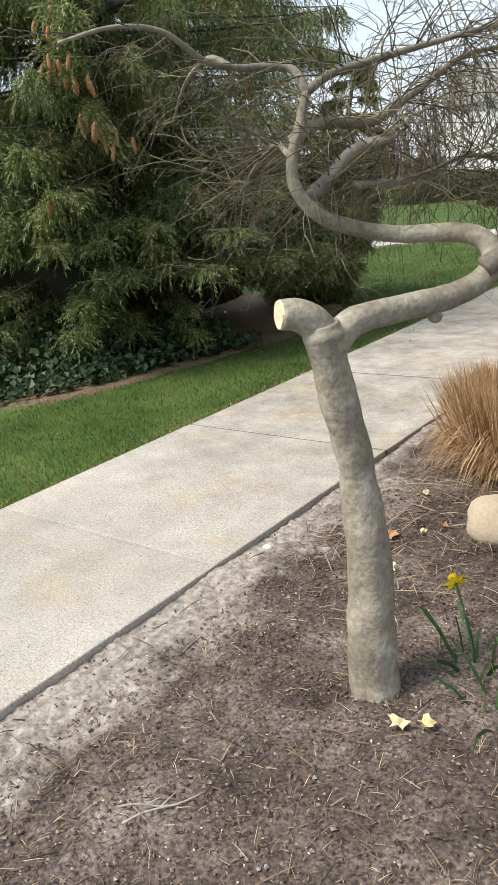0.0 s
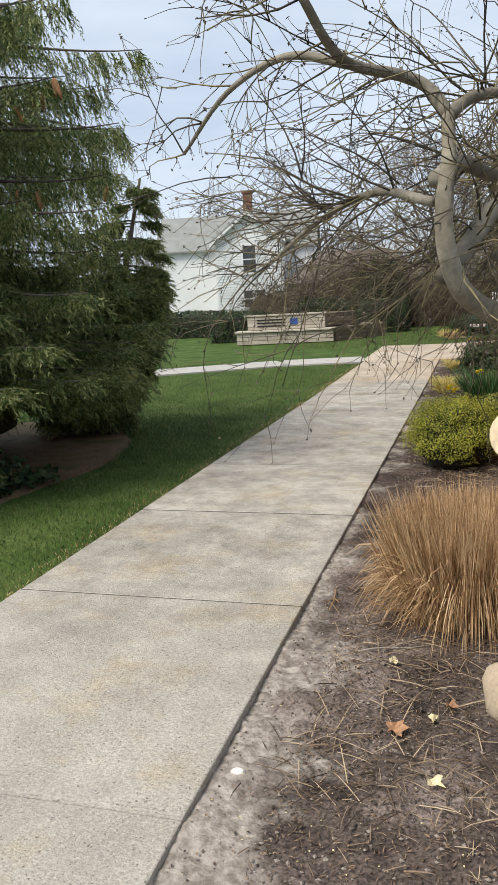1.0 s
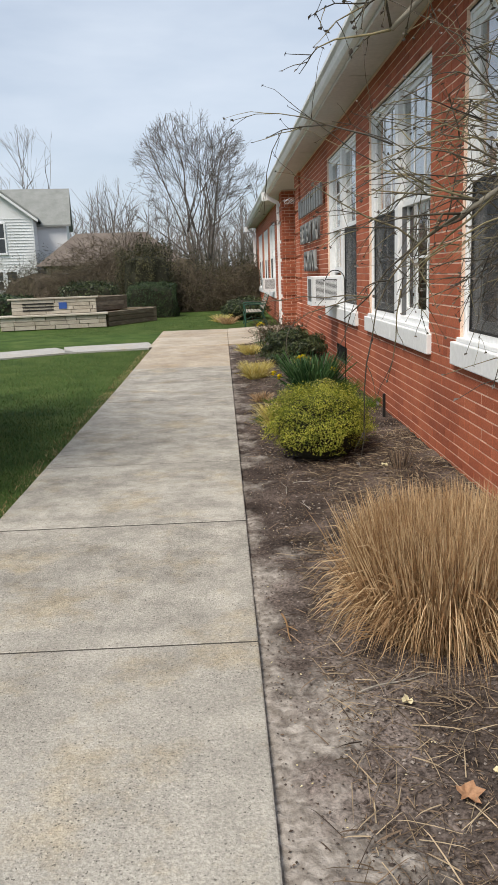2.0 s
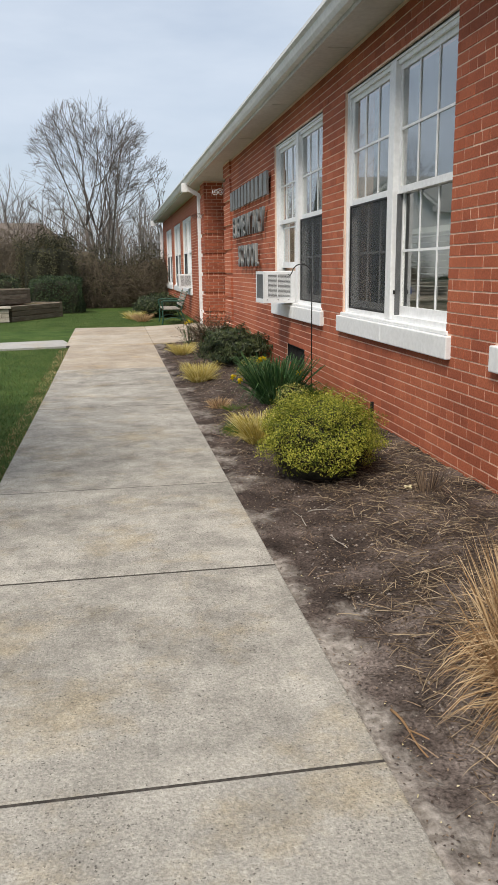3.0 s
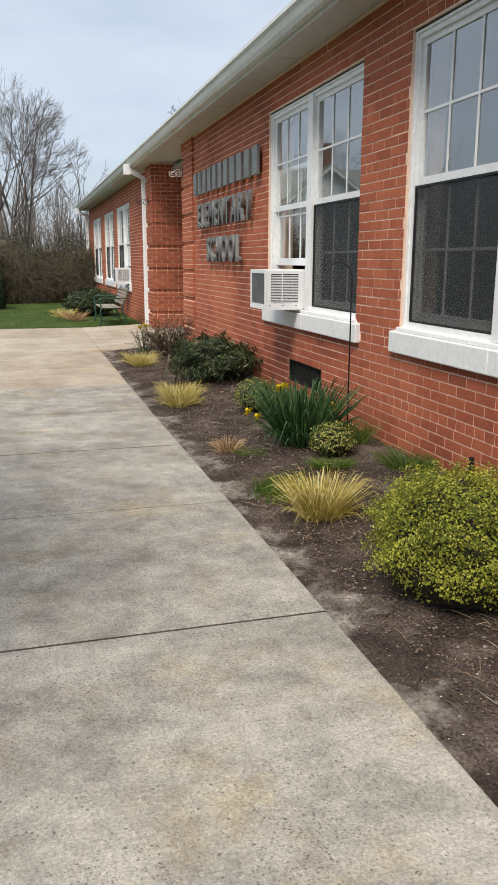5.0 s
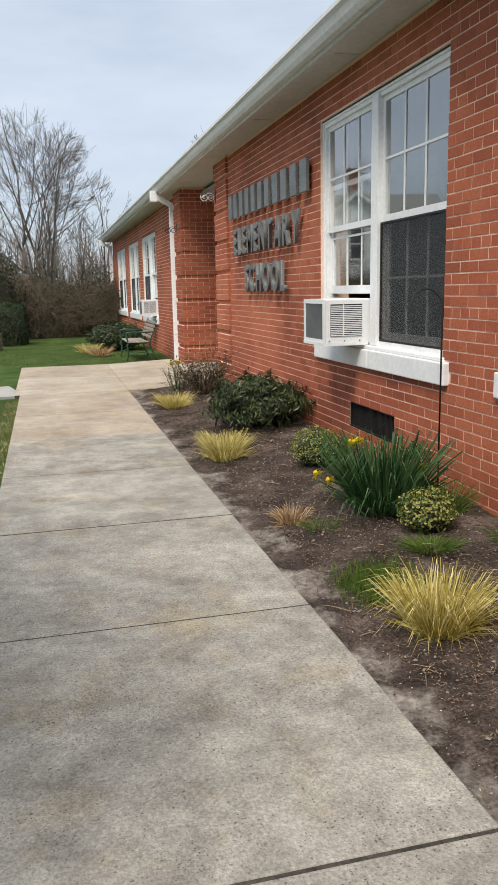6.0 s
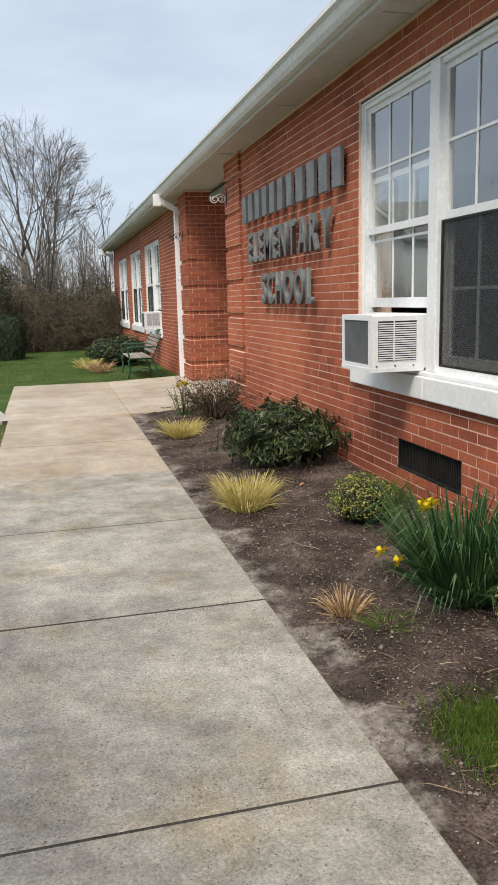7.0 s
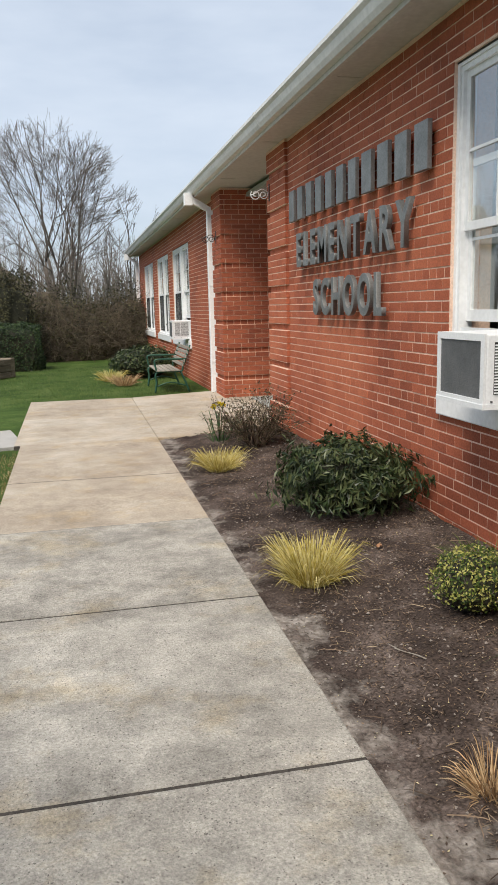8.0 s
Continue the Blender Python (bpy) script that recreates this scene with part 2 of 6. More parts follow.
M_LAWN = surface("lawn", [(0.032, 0.06, 0.013), (0.055, 0.095, 0.021), (0.095, 0.13, 0.038)], 1.6, 0.9, 0.8, 60.0, fine=0.35, fine_scale=45.0, spec=0.1)
M_DIRT = surface("bare_earth", [(0.10, 0.07, 0.045), (0.16, 0.115, 0.075), (0.07, 0.08, 0.03)], 2.5, 0.95, 0.7, 50.0, fine=0.4, fine_scale=60.0, spec=0.1)
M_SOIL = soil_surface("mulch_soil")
M_CONCRETE = concrete_surface("grey_concrete", [(0.31, 0.290, 0.257), (0.405, 0.38, 0.336), (0.51, 0.482, 0.43)], 0.95)
M_TAN = concrete_surface("buff_concrete", [(0.36, 0.30, 0.235), (0.46, 0.395, 0.315), (0.54, 0.49, 0.42)], 0.35, 0.4)
M_FARWALK = concrete_surface("pale_concrete", [(0.36, 0.35, 0.335), (0.46, 0.45, 0.43)], 0.2, 0.2)
M_BRICK = surface("red_brick", [(0.26, 0.073, 0.040), (0.385, 0.110, 0.057), (0.475, 0.150, 0.077)], 0.7, 0.85, 0.35, 120.0, fine=0.2, fine_scale=90.0, pieces=0.19, spec=0.25)
M_OLDBRICK = surface("old_brick", [(0.16, 0.075, 0.055), (0.23, 0.11, 0.08)], 4.0, 0.9, 0.3, 30.0)
M_MORTAR = surface("mortar", [(0.72, 0.51, 0.40), (0.84, 0.64, 0.51)], 3.0, 0.95, 0.3, 150.0, fine=0.15)
M_WHITE = surface("white_paint", [(0.77, 0.78, 0.79), (0.85, 0.86, 0.87)], 2.5, 0.45, 0.06, 30.0, fine=0.06, fine_scale=30.0)
M_TRIM = surface("grey_trim_paint", [(0.50, 0.49, 0.45), (0.60, 0.59, 0.55)], 1.5, 0.55, 0.06, 30.0, fine=0.08, fine_scale=20.0)
M_GUTTER = surface("gutter_paint", [(0.66, 0.66, 0.64), (0.76, 0.76, 0.74)], 1.5, 0.4, 0.05, 30.0, fine=0.08, fine_scale=20.0)
M_SHINGLE = surface("roof_shingle", [(0.12, 0.12, 0.12), (0.20, 0.20, 0.19)], 6.0, 0.95, 0.5, 40.0, fine=0.3)
M_GLASS = glass_surface("window_glass")
M_SCREEN = mesh_screen("insect_screen")
M_ROOM = surface("room_paint", [(0.30, 0.32, 0.30), (0.38, 0.40, 0.38)], 0.8, 0.8, 0.0)
M_BLIND = surface("blind_slat", [(0.22, 0.24, 0.22), (0.30, 0.32, 0.30)], 2.0, 0.6, 0.0)
# dirt in the slab joints; also paints the shadow line at window heads
M_JOINT_HEADSHADE = surface("joint_dirt_head_shade", [(0.035, 0.03, 0.026), (0.08, 0.07, 0.06)], 9.0, 0.95, 0.5, 90.0, fine=0.4)
M_CLOD = surface("soil_clod", [(0.07, 0.055, 0.048), (0.14, 0.115, 0.10), (0.27, 0.235, 0.21)], 5.0, 0.95, 0.4, 90.0, fine=0.3, pieces=0.7, spec=0.1)
M_LETTER = surface("weathered_metal", [(0.16, 0.17, 0.17), (0.27, 0.28, 0.28)], 5.0, 0.5, 0.1, 60.0, metal=0.55, fine=0.15)
M_BLACK = surface("black_iron", [(0.012, 0.012, 0.013), (0.03, 0.028, 0.026)], 6.0, 0.55, 0.1, 80.0, metal=0.3)
M_ACWHITE = surface("appliance_white", [(0.73, 0.745, 0.76), (0.80, 0.815, 0.83)], 3.0, 0.4, 0.03, 40.0, fine=0.06)
M_ACGREY = surface("coil_grille", [(0.10, 0.105, 0.11), (0.17, 0.175, 0.18)], 4.0, 0.55, 0.3, 220.0, metal=0.4, fine=0.25, fine_scale=160.0)
M_GREENIRON = surface("green_iron", [(0.015, 0.065, 0.045), (0.03, 0.095, 0.065)], 5.0, 0.45, 0.1, 60.0)
M_SLAT = surface("weathered_slat", [(0.26, 0.235, 0.20), (0.36, 0.33, 0.285)], 3.0, 0.8, 0.2, 50.0, pieces=0.3)
M_BARK = surface("grey_bark", [(0.16, 0.14, 0.105), (0.27, 0.24, 0.185), (0.42, 0.39, 0.32)], 5.5, 0.85, 0.6, 45.0, fine=0.22, fine_scale=60.0, spec=0.25, stretch=(1.1, 1.1, 0.9))
# grey bark toned darker: backlit look of the upper limbs put into the colour
M_BACKLIT_LIMB = surface("backlit_limb_bark", [(0.12, 0.105, 0.083), (0.21, 0.187, 0.148), (0.33, 0.30, 0.245)], 6.0, 0.85, 0.5, 45.0, fine=0.22, fine_scale=60.0, spec=0.25)
M_CUT = surface("fresh_cut_wood", [(0.66, 0.52, 0.34), (0.76, 0.64, 0.46)], 14.0, 0.8, 0.2, 60.0)
M_TWIG = surface("olive_twig", [(0.05, 0.042, 0.032), (0.095, 0.078, 0.050), (0.22, 0.185, 0.10)], 5.0, 0.75, 0.0, pieces=0.5)
M_DARKTWIG = surface("bare_twig", [(0.10, 0.082, 0.07), (0.16, 0.135, 0.115)], 2.0, 0.9, 0.0, pieces=0.4)
M_PALETWIG = surface("far_twig", [(0.13, 0.112, 0.10), (0.20, 0.172, 0.152)], 1.0, 0.9, 0.0, pieces=0.4)
M_SPRUCE = leaf_surface("spruce_needle", [(0.085, 0.13, 0.046), (0.19, 0.24, 0.088), (0.34, 0.36, 0.15)], 0.45, 0.45)
M_CONE = surface("spruce_cone", [(0.28, 0.13, 0.055), (0.40, 0.21, 0.10)], 9.0, 0.7, 0.8, 70.0, pieces=0.4)
M_IVY = leaf_surface("ivy_leaf", [(0.012, 0.032, 0.012), (0.028, 0.06, 0.02), (0.05, 0.08, 0.03)], 0.5, 0.1)
M_YEW = leaf_surface("golden_leaf", [(0.11, 0.14, 0.015), (0.26, 0.285, 0.03), (0.45, 0.44, 0.07)], 0.5, 0.3)
M_LAUREL = leaf_surface("laurel_leaf", [(0.014, 0.026, 0.009), (0.034, 0.054, 0.018), (0.09, 0.108, 0.045)], 0.4, 0.12)
M_VARIEG = leaf_surface("variegated_leaf", [(0.05, 0.09, 0.02), (0.14, 0.18, 0.03), (0.42, 0.40, 0.12)], 0.45, 0.25)
M_DAFF = leaf_surface("daffodil_leaf", [(0.02, 0.06, 0.02), (0.045, 0.11, 0.035), (0.09, 0.16, 0.06)], 0.4, 0.25)
M_PETAL = leaf_surface("yellow_petal", [(0.72, 0.52, 0.01), (0.85, 0.68, 0.03)], 0.5, 0.3)
M_STRAW = leaf_surface("dry_grass", [(0.30, 0.18, 0.09), (0.50, 0.335, 0.18), (0.68, 0.50, 0.30)], 0.7, 0.2)
M_OLDSTRAW = leaf_surface("old_straw", [(0.13, 0.092, 0.06), (0.25, 0.185, 0.12), (0.42, 0.33, 0.22)], 0.8, 0.1)
M_YGRASS = leaf_surface("yellow_grass", [(0.40, 0.32, 0.07), (0.66, 0.55, 0.15), (0.80, 0.72, 0.36)], 0.6, 0.3)
M_BLADE = leaf_surface("lawn_blade", [(0.045, 0.082, 0.02), (0.095, 0.145, 0.038), (0.165, 0.19, 0.07)], 0.6, 0.25)
M_MOSS = leaf_surface("moss_blade", [(0.06, 0.11, 0.015), (0.12, 0.19, 0.03)], 0.7, 0.25)
M_CHIP = surface("bark_chip", [(0.05, 0.035, 0.026), (0.11, 0.075, 0.052), (0.22, 0.155, 0.105)], 3.0, 0.9, 0.2, 60.0, pieces=0.9)
M_DRYLEAF = surface("fallen_leaf", [(0.26, 0.13, 0.07), (0.36, 0.20, 0.11)], 8.0, 0.75, 0.2, 60.0, pieces=0.6)
M_PALELEAF = surface("pale_fallen_leaf", [(0.50, 0.42, 0.22), (0.62, 0.55, 0.36)], 8.0, 0.75, 0.2, 60.0, pieces=0.6)
M_ROCK = surface("tan_stone", [(0.42, 0.33, 0.23), (0.54, 0.45, 0.33)], 4.0, 0.85, 0.3, 30.0, fine=0.12)
M_WHITESTONE = surface("white_stone", [(0.70, 0.68, 0.63), (0.80, 0.78, 0.74)], 9.0, 0.8, 0.3, 60.0)
M_SIDING = surface("white_siding", [(0.68, 0.69, 0.70), (0.76, 0.77, 0.78)], 1.0, 0.6, 0.1, 20.0, fine=0.05)
M_HROOF = surface("grey_shingle", [(0.20, 0.21, 0.20), (0.27, 0.28, 0.27)], 2.0, 0.95, 0.3, 30.0)
M_BROWNROOF = surface("brown_shingle", [(0.13, 0.105, 0.09), (0.18, 0.15, 0.13)], 2.0, 0.95, 0.3, 30.0)
M_DARKPANE = surface("dark_pane", [(0.04, 0.045, 0.05), (0.06, 0.065, 0.07)], 2.0, 0.12, 0.0)
M_SIGNSTONE = surface("buff_sign_stone", [(0.36, 0.32, 0.26), (0.48, 0.44, 0.37)], 5.0, 0.9, 0.4, 25.0, pieces=0.5)
M_BLUE = surface("blue_enamel", [(0.03, 0.08, 0.30), (0.05, 0.11, 0.36)], 4.0, 0.4, 0.0)
M_HEDGE = leaf_surface("dark_hedge_leaf", [(0.012, 0.026, 0.010), (0.025, 0.048, 0.016), (0.05, 0.08, 0.025)], 0.5, 0.1)
M_BRUSH = surface("brown_brush", [(0.06, 0.047, 0.033), (0.105, 0.082, 0.056), (0.16, 0.13, 0.085)], 1.2, 0.9, 0.0, pieces=0.5)

M_THICKET = leaf_surface("thicket_leaf", [(0.022, 0.024, 0.012), (0.05, 0.048, 0.022), (0.10, 0.095, 0.04)], 0.6, 0.15)
M_TIMBER = surface("weathered_timber", [(0.13, 0.105, 0.075), (0.21, 0.175, 0.13), (0.30, 0.26, 0.20)], 3.0, 0.85, 0.4, 30.0, fine=0.3, fine_scale=60.0, pieces=0.5, stretch=(1, 1, 6))
# near-black core colour that stands in for the shade inside foliage
M_SHADECORE = surface("foliage_shade_core", [(0.02, 0.022, 0.012), (0.04, 0.038, 0.022)], 12.0, 0.95, 0.8, 60.0, fine=0.4)
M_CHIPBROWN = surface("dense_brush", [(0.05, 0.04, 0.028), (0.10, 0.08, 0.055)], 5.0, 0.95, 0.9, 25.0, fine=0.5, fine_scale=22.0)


# ---- building helpers ----
def mesh_of(name, verts, faces, smooth=False):
    me = bpy.data.meshes.new(name)
    me.from_pydata([tuple(v) for v in verts], [], faces)
    me.update()
    if smooth:
        me.polygons.foreach_set("use_smooth", [True] * len(me.polygons))
    return me


def add_part(name, me, material, parent=None, label="", m=None):
    """One mesh object; under a thing or a part where parent is given."""
    if isinstance(me, bmesh.types.BMesh):
        bm, me = me, bpy.data.meshes.new(name)
        bm.to_mesh(me)
        bm.free()
    if material and not me.materials:
        me.materials.append(material)
    ob = new(name, me)
    if parent:
        ob.parent = parent
    if m is not None:
        ob.matrix_basis = m
    return tagged(ob, label)


def thing(name, label, category, at=(0, 0, 0), turn=0.0, group="", kind=""):
    ob = new(name)
    ob.empty_display_size = 0.1
    ob.matrix_basis = pose(*at, 0, 0, turn)
    return tagged(ob, label, category, group, kind)


def boxes(*bs, bevel=0.0):
    """bmesh of boxes given as (x0, x1, y0, y1, z0, z1)."""
    bm = bmesh.new()
    for x0, x1, y0, y1, z0, z1 in bs:
        bmesh.ops.create_cube(bm, size=1.0, matrix=Matrix.Translation(((x0 + x1) / 2, (y0 + y1) / 2, (z0 + z1) / 2)) @ Matrix.Diagonal((abs(x1 - x0), abs(y1 - y0), abs(z1 - z0), 1)))
    if bevel:
        bmesh.ops.bevel(bm, geom=bm.edges[:], offset=bevel, segments=2, affect="EDGES", profile=0.5)
    return bm


def prism(profile, y0, y1):
    """A closed x-z profile drawn out along y."""
    n = len(profile)
    v = [(x, y0, z) for x, z in profile] + [(x, y1, z) for x, z in profile]
    f = [tuple(range(n)), tuple(range(2 * n - 1, n - 1, -1))] + [(k, k + n, (k + 1) % n + n, (k + 1) % n) for k in range(n)]
    me = mesh_of("prism", v, f)
    bm = bmesh.new()
    bm.from_mesh(me)
    bmesh.ops.recalc_face_normals(bm, faces=bm.faces[:])
    bpy.data.meshes.remove(me)
    return bm


def tubes(lines, sides=5):
    """Vertices and faces of tapered tubes; lines: (points, radii)."""
    vs, fs, base = [], [], 0
    ang = np.arange(sides) * 2 * math.pi / sides
    ca, sa = np.cos(ang)[:, None], np.sin(ang)[:, None]
    for pts, rad in lines:
        p = np.asarray(pts, float)
        r = np.asarray(rad, float)
        d = np.gradient(p, axis=0)
        d /= np.linalg.norm(d, axis=1)[:, None] + 1e-9
        ref = np.array([0.0, 0.0, 1.0]) if abs(d[0, 2]) < 0.8 else np.array([1.0, 0.0, 0.0])
        for k in range(len(p)):
            a = np.cross(d[k], ref)
            a /= np.linalg.norm(a) + 1e-9
            b = np.cross(d[k], a)
            ref = np.cross(a, d[k])
            vs.append(p[k] + r[k] * (ca * a + sa * b))
        for k in range(len(p) - 1):
            o = base + k * sides
            fs += [(o + j, o + (j + 1) % sides, o + sides + (j + 1) % sides, o + sides + j) for j in range(sides)]
        fs.append(tuple(range(base + sides - 1, base - 1, -1)))
        o = base + (len(p) - 1) * sides
        fs.append(tuple(range(o, o + sides)))
        base += len(p) * sides
    return (np.concatenate(vs) if vs else []), fs


def tube_mesh(name, lines, sides=5):
    return mesh_of(name, *tubes(lines, sides), smooth=True)


def leaves(rng, centres, normals, length, width, droop=0.0):
    """Folded diamond leaves at the centres, each lying roughly across its normal."""
    n = len(centres)
    nz = normals + rng.normal(0, 0.55, (n, 3))
    nz /= np.linalg.norm(nz, axis=1)[:, None]
    d = rng.normal(0, 1, (n, 3))
    d[:, 2] -= droop
    d -= nz * np.sum(d * nz, axis=1)[:, None]
    d /= np.linalg.norm(d, axis=1)[:, None] + 1e-9
    s = np.cross(nz, d)
    ln = (length * rng.uniform(0.6, 1.25, n))[:, None]
    wd = (width * rng.uniform(0.7, 1.2, n))[:, None]
    v = np.stack([centres - d * ln / 2, centres + s * wd / 2 + nz * wd * 0.25, centres + d * ln / 2, centres - s * wd / 2 + nz * wd * 0.25], 1).reshape(-1, 3)
    k = np.arange(n) * 4
    f = np.concatenate([np.stack([k, k + 1, k + 2], 1), np.stack([k, k + 2, k + 3], 1)]).tolist()
    return v, f


def blades(rng, roots, tips, width, sag=0.15):
    """Tapered strips from roots to tips, arching over."""
    n = len(roots)
    side = np.cross(tips - roots, rng.normal(0, 1, (n, 3)))
    side /= np.linalg.norm(side, axis=1)[:, None] + 1e-9
    w = (np.broadcast_to(width, (n,)) * rng.uniform(0.7, 1.2, n))[:, None] / 2
    ln = np.linalg.norm(tips - roots, axis=1)[:, None]
    up = np.array([0, 0, 1.0])
    a = roots + (tips - roots) * 0.38 + up * ln * sag * 0.8
    b = roots + (tips - roots) * 0.74 + up * ln * sag
    v = np.stack([roots - side * w, roots + side * w, a - side * w, a + side * w, b - side * w * 0.75, b + side * w * 0.75, tips], 1).reshape(-1, 3)
    k = np.arange(n) * 7
    f = np.stack([k, k + 1, k + 3, k + 2], 1).tolist() + np.stack([k + 2, k + 3, k + 5, k + 4], 1).tolist() + np.stack([k + 4, k + 5, k + 6], 1).tolist()
    return v, f


def rise(y):
    """The ground climbs a little towards the entrance."""
    return 0.0085 * min(9.0, max(0.0, y - 11.3))


def path_z(x, y):
    """Top of the concrete: follows the rise and lifts a little more to the entrance door."""
    return rise(y) + 0.055 * min(1.0, max(0.0, (x + 1.94) / 1.4)) * min(1.0, max(0.0, (y - 16.0) / 3.0))


def bed_z(x, y):
    """Height of the planting bed: low at the path, banked up to the wall."""
    s = min(1.0, max(0.0, (x + 1.93) / 1.4))
    return rise(y) - 0.026 + 0.10 * s * s * (3 - 2 * s) * min(1.0, max(0.35, (y - 1.0) / 4.0)) + 0.014 * noise.noise((x * 2.1, y * 2.1, 0.3)) + 0.010 * noise.noise((x * 9, y * 9, 1.7))

# ---- ground ----
GROUND = -0.05
FAR_GROUND = GROUND + rise(30)
_g = [-300, -120, -60, -30, -16, -10, -6, -3.43, 0, 10, 40, 120, 300]
_h = [-300, -100, -30, -10, 0, 8, 11.3, 16, 20.3, 24, 32, 45, 70, 120, 300, 600]
ground = add_part("ground", mesh_of("ground", [(x, y, GROUND + rise(y) + 0.025 * noise.noise((x * 0.2, y * 0.2, 0)) * (1 if abs(x + 1) > 3 and abs(x) < 50 else 0)) for y in _h for x in _g],
                  [(j * 13 + i, j * 13 + i + 1, j * 13 + i + 14, j * 13 + i + 13) for j in range(15) for i in range(12)], True), M_LAWN)
tagged(ground, "mown green lawn reaching to the far hedges", "lawn", kind="structure")

# planting bed along the wall and round the small tree
_nx, _ny = 150, 520
_bx = np.concatenate([np.linspace(-1.945, -0.5, 110), np.linspace(-0.46, 2.6, 40)])
_by = np.concatenate([np.linspace(-3.5, 0.6, 60), np.linspace(0.61, 5.0, 220), np.linspace(5.03, 16.3, 240)])
_v = [(x, y, bed_z(x, y) + 0.011 * noise.noise((x * 29, y * 29, 4)) + 0.007 * noise.noise((x * 67, y * 67, 9))) for y in _by for x in _bx]
_f = [(j * _nx + i, j * _nx + i + 1, (j + 1) * _nx + i + 1, (j + 1) * _nx + i) for j in range(_ny - 1) for i in range(_nx - 1) if _by[j] < 2.9 or _bx[i] < -0.49]
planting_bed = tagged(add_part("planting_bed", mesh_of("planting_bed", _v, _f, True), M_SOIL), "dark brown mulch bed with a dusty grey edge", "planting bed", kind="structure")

# bare earth under the conifer
_rng = np.random.default_rng(3)
_v, _f = [(-6.2, 6.3, GROUND + 0.03)], []
for k in range(72):
    a = 2 * math.pi * k / 72
    r = 1 + 0.10 * noise.noise((math.cos(a) * 1.6, math.sin(a) * 1.6, 2)) + 0.05 * noise.noise((math.cos(a) * 7, math.sin(a) * 7, 5))
    _v += [(-6.2 + 1.55 * r * math.cos(a), 6.3 + 3.0 * r * math.sin(a), GROUND + 0.03), (-6.2 + 1.75 * r * math.cos(a), 6.3 + 3.2 * r * math.sin(a), GROUND - 0.06)]
for k in range(72):
    a, b = 1 + 2 * k, 1 + 2 * ((k + 1) % 72)
    _f += [(0, a, b), (a, a + 1, b + 1, b)]
earth_patch = tagged(add_part("earth_patch", mesh_of("earth_patch", _v, _f, True), M_DIRT), "bare brown earth under the conifer", "soil", kind="structure")

# ---- concrete walk: single slabs with tooled joints ----
pavement = thing("pavement", "grey concrete footpath of square slabs with tooled joints", "footpath", kind="structure")


def slab(x0, x1, y0, y1, material, tilt=0.0):
    bm = boxes((x0, x1, y0 + 0.0065, y1 - 0.0065, -0.12, 0.0), bevel=0.007)
    for q in bm.verts:
        q.co.z += path_z(q.co.x, q.co.y)
    ob = add_part("slab", bm, material, pavement)
    ob.location.z = tilt
    return ob


def joint_y(k):
    return 3.69 + 1.53 * k - (0.04 if k == 2 else 0.0)


for k in range(-6, 9):
    y0 = joint_y(k)
    y1 = joint_y(k + 1) if k < 8 else 16.26
    slab(-3.43, -1.94, y0, y1, M_TAN if k >= 6 else M_CONCRETE, 0.0015 * ((k * 7) % 3 - 1))
for x0, x1 in ((-3.50, -1.94), (-1.935, -0.55), (-0.545, 1.5)):
    for y0, y1 in ((16.26, 18.2), (18.2, 20.15)):
        slab(x0, x1, y0, y1 if x0 < -0.55 else min(y1, 19.16), M_TAN)

for k in range(-6, 9):
    y = joint_y(k)
    add_part("joint_filler", boxes((-3.428, -1.942, y - 0.0075, y + 0.0075, -0.12, rise(y) - (0.0035 if y > 3 else 0.0012))), M_JOINT_HEADSHADE if y > 3 else M_CONCRETE, pavement)
for y in (16.26, 18.2):
    add_part("joint_filler", boxes((-3.498, -1.95, y - 0.0075, y + 0.0075, -0.12, rise(y) - 0.004)), M_JOINT_HEADSHADE, pavement)

cross_walk = thing("cross_walk", "pale concrete side path crossing the lawn", "footpath", kind="structure")
_pts = [(-3.5, 16.9), (-5.2, 16.55), (-7.2, 15.45), (-9.5, 14.3), (-13.0, 13.2), (-20.0, 12.3)]
for (xa, ya), (xb, yb) in zip(_pts, _pts[1:]):
    dx, dy = xb - xa, yb - ya
    ln = math.hypot(dx, dy)
    nx, ny = -dy / ln * 0.6, dx / ln * 0.6
    v = [(xa - nx, ya - ny, 0), (xb - nx, yb - ny, 0), (xb + nx, yb + ny, 0), (xa + nx, ya + ny, 0)]
    add_part("slab", mesh_of("slab", [(a, b, rise(b) - 0.012) for a, b, c in v] + [(a, b, -0.12) for a, b, c in v], [(3, 2, 1, 0), (0, 1, 5, 4), (1, 2, 6, 5), (2, 3, 7, 6), (3, 0, 4, 7)]), M_FARWALK, cross_walk)

# ---- brick building ----
WALL, COURSE, BASE, TOP = -0.512, 0.0696, -0.045, 3.185
WINDOWS = [(9.75 - 3.12 * k, 12.11 - 3.12 * k) for k in range(3)]      # y from, y to
SILL, HEAD = 0.95, 2.87
VENT = (10.47, 11.37, 0.235, 0.45)
WING_WINDOWS = [(23.1, 25.6), (26.4, 28.8), (29.9, 32.5)]
END = 34.2


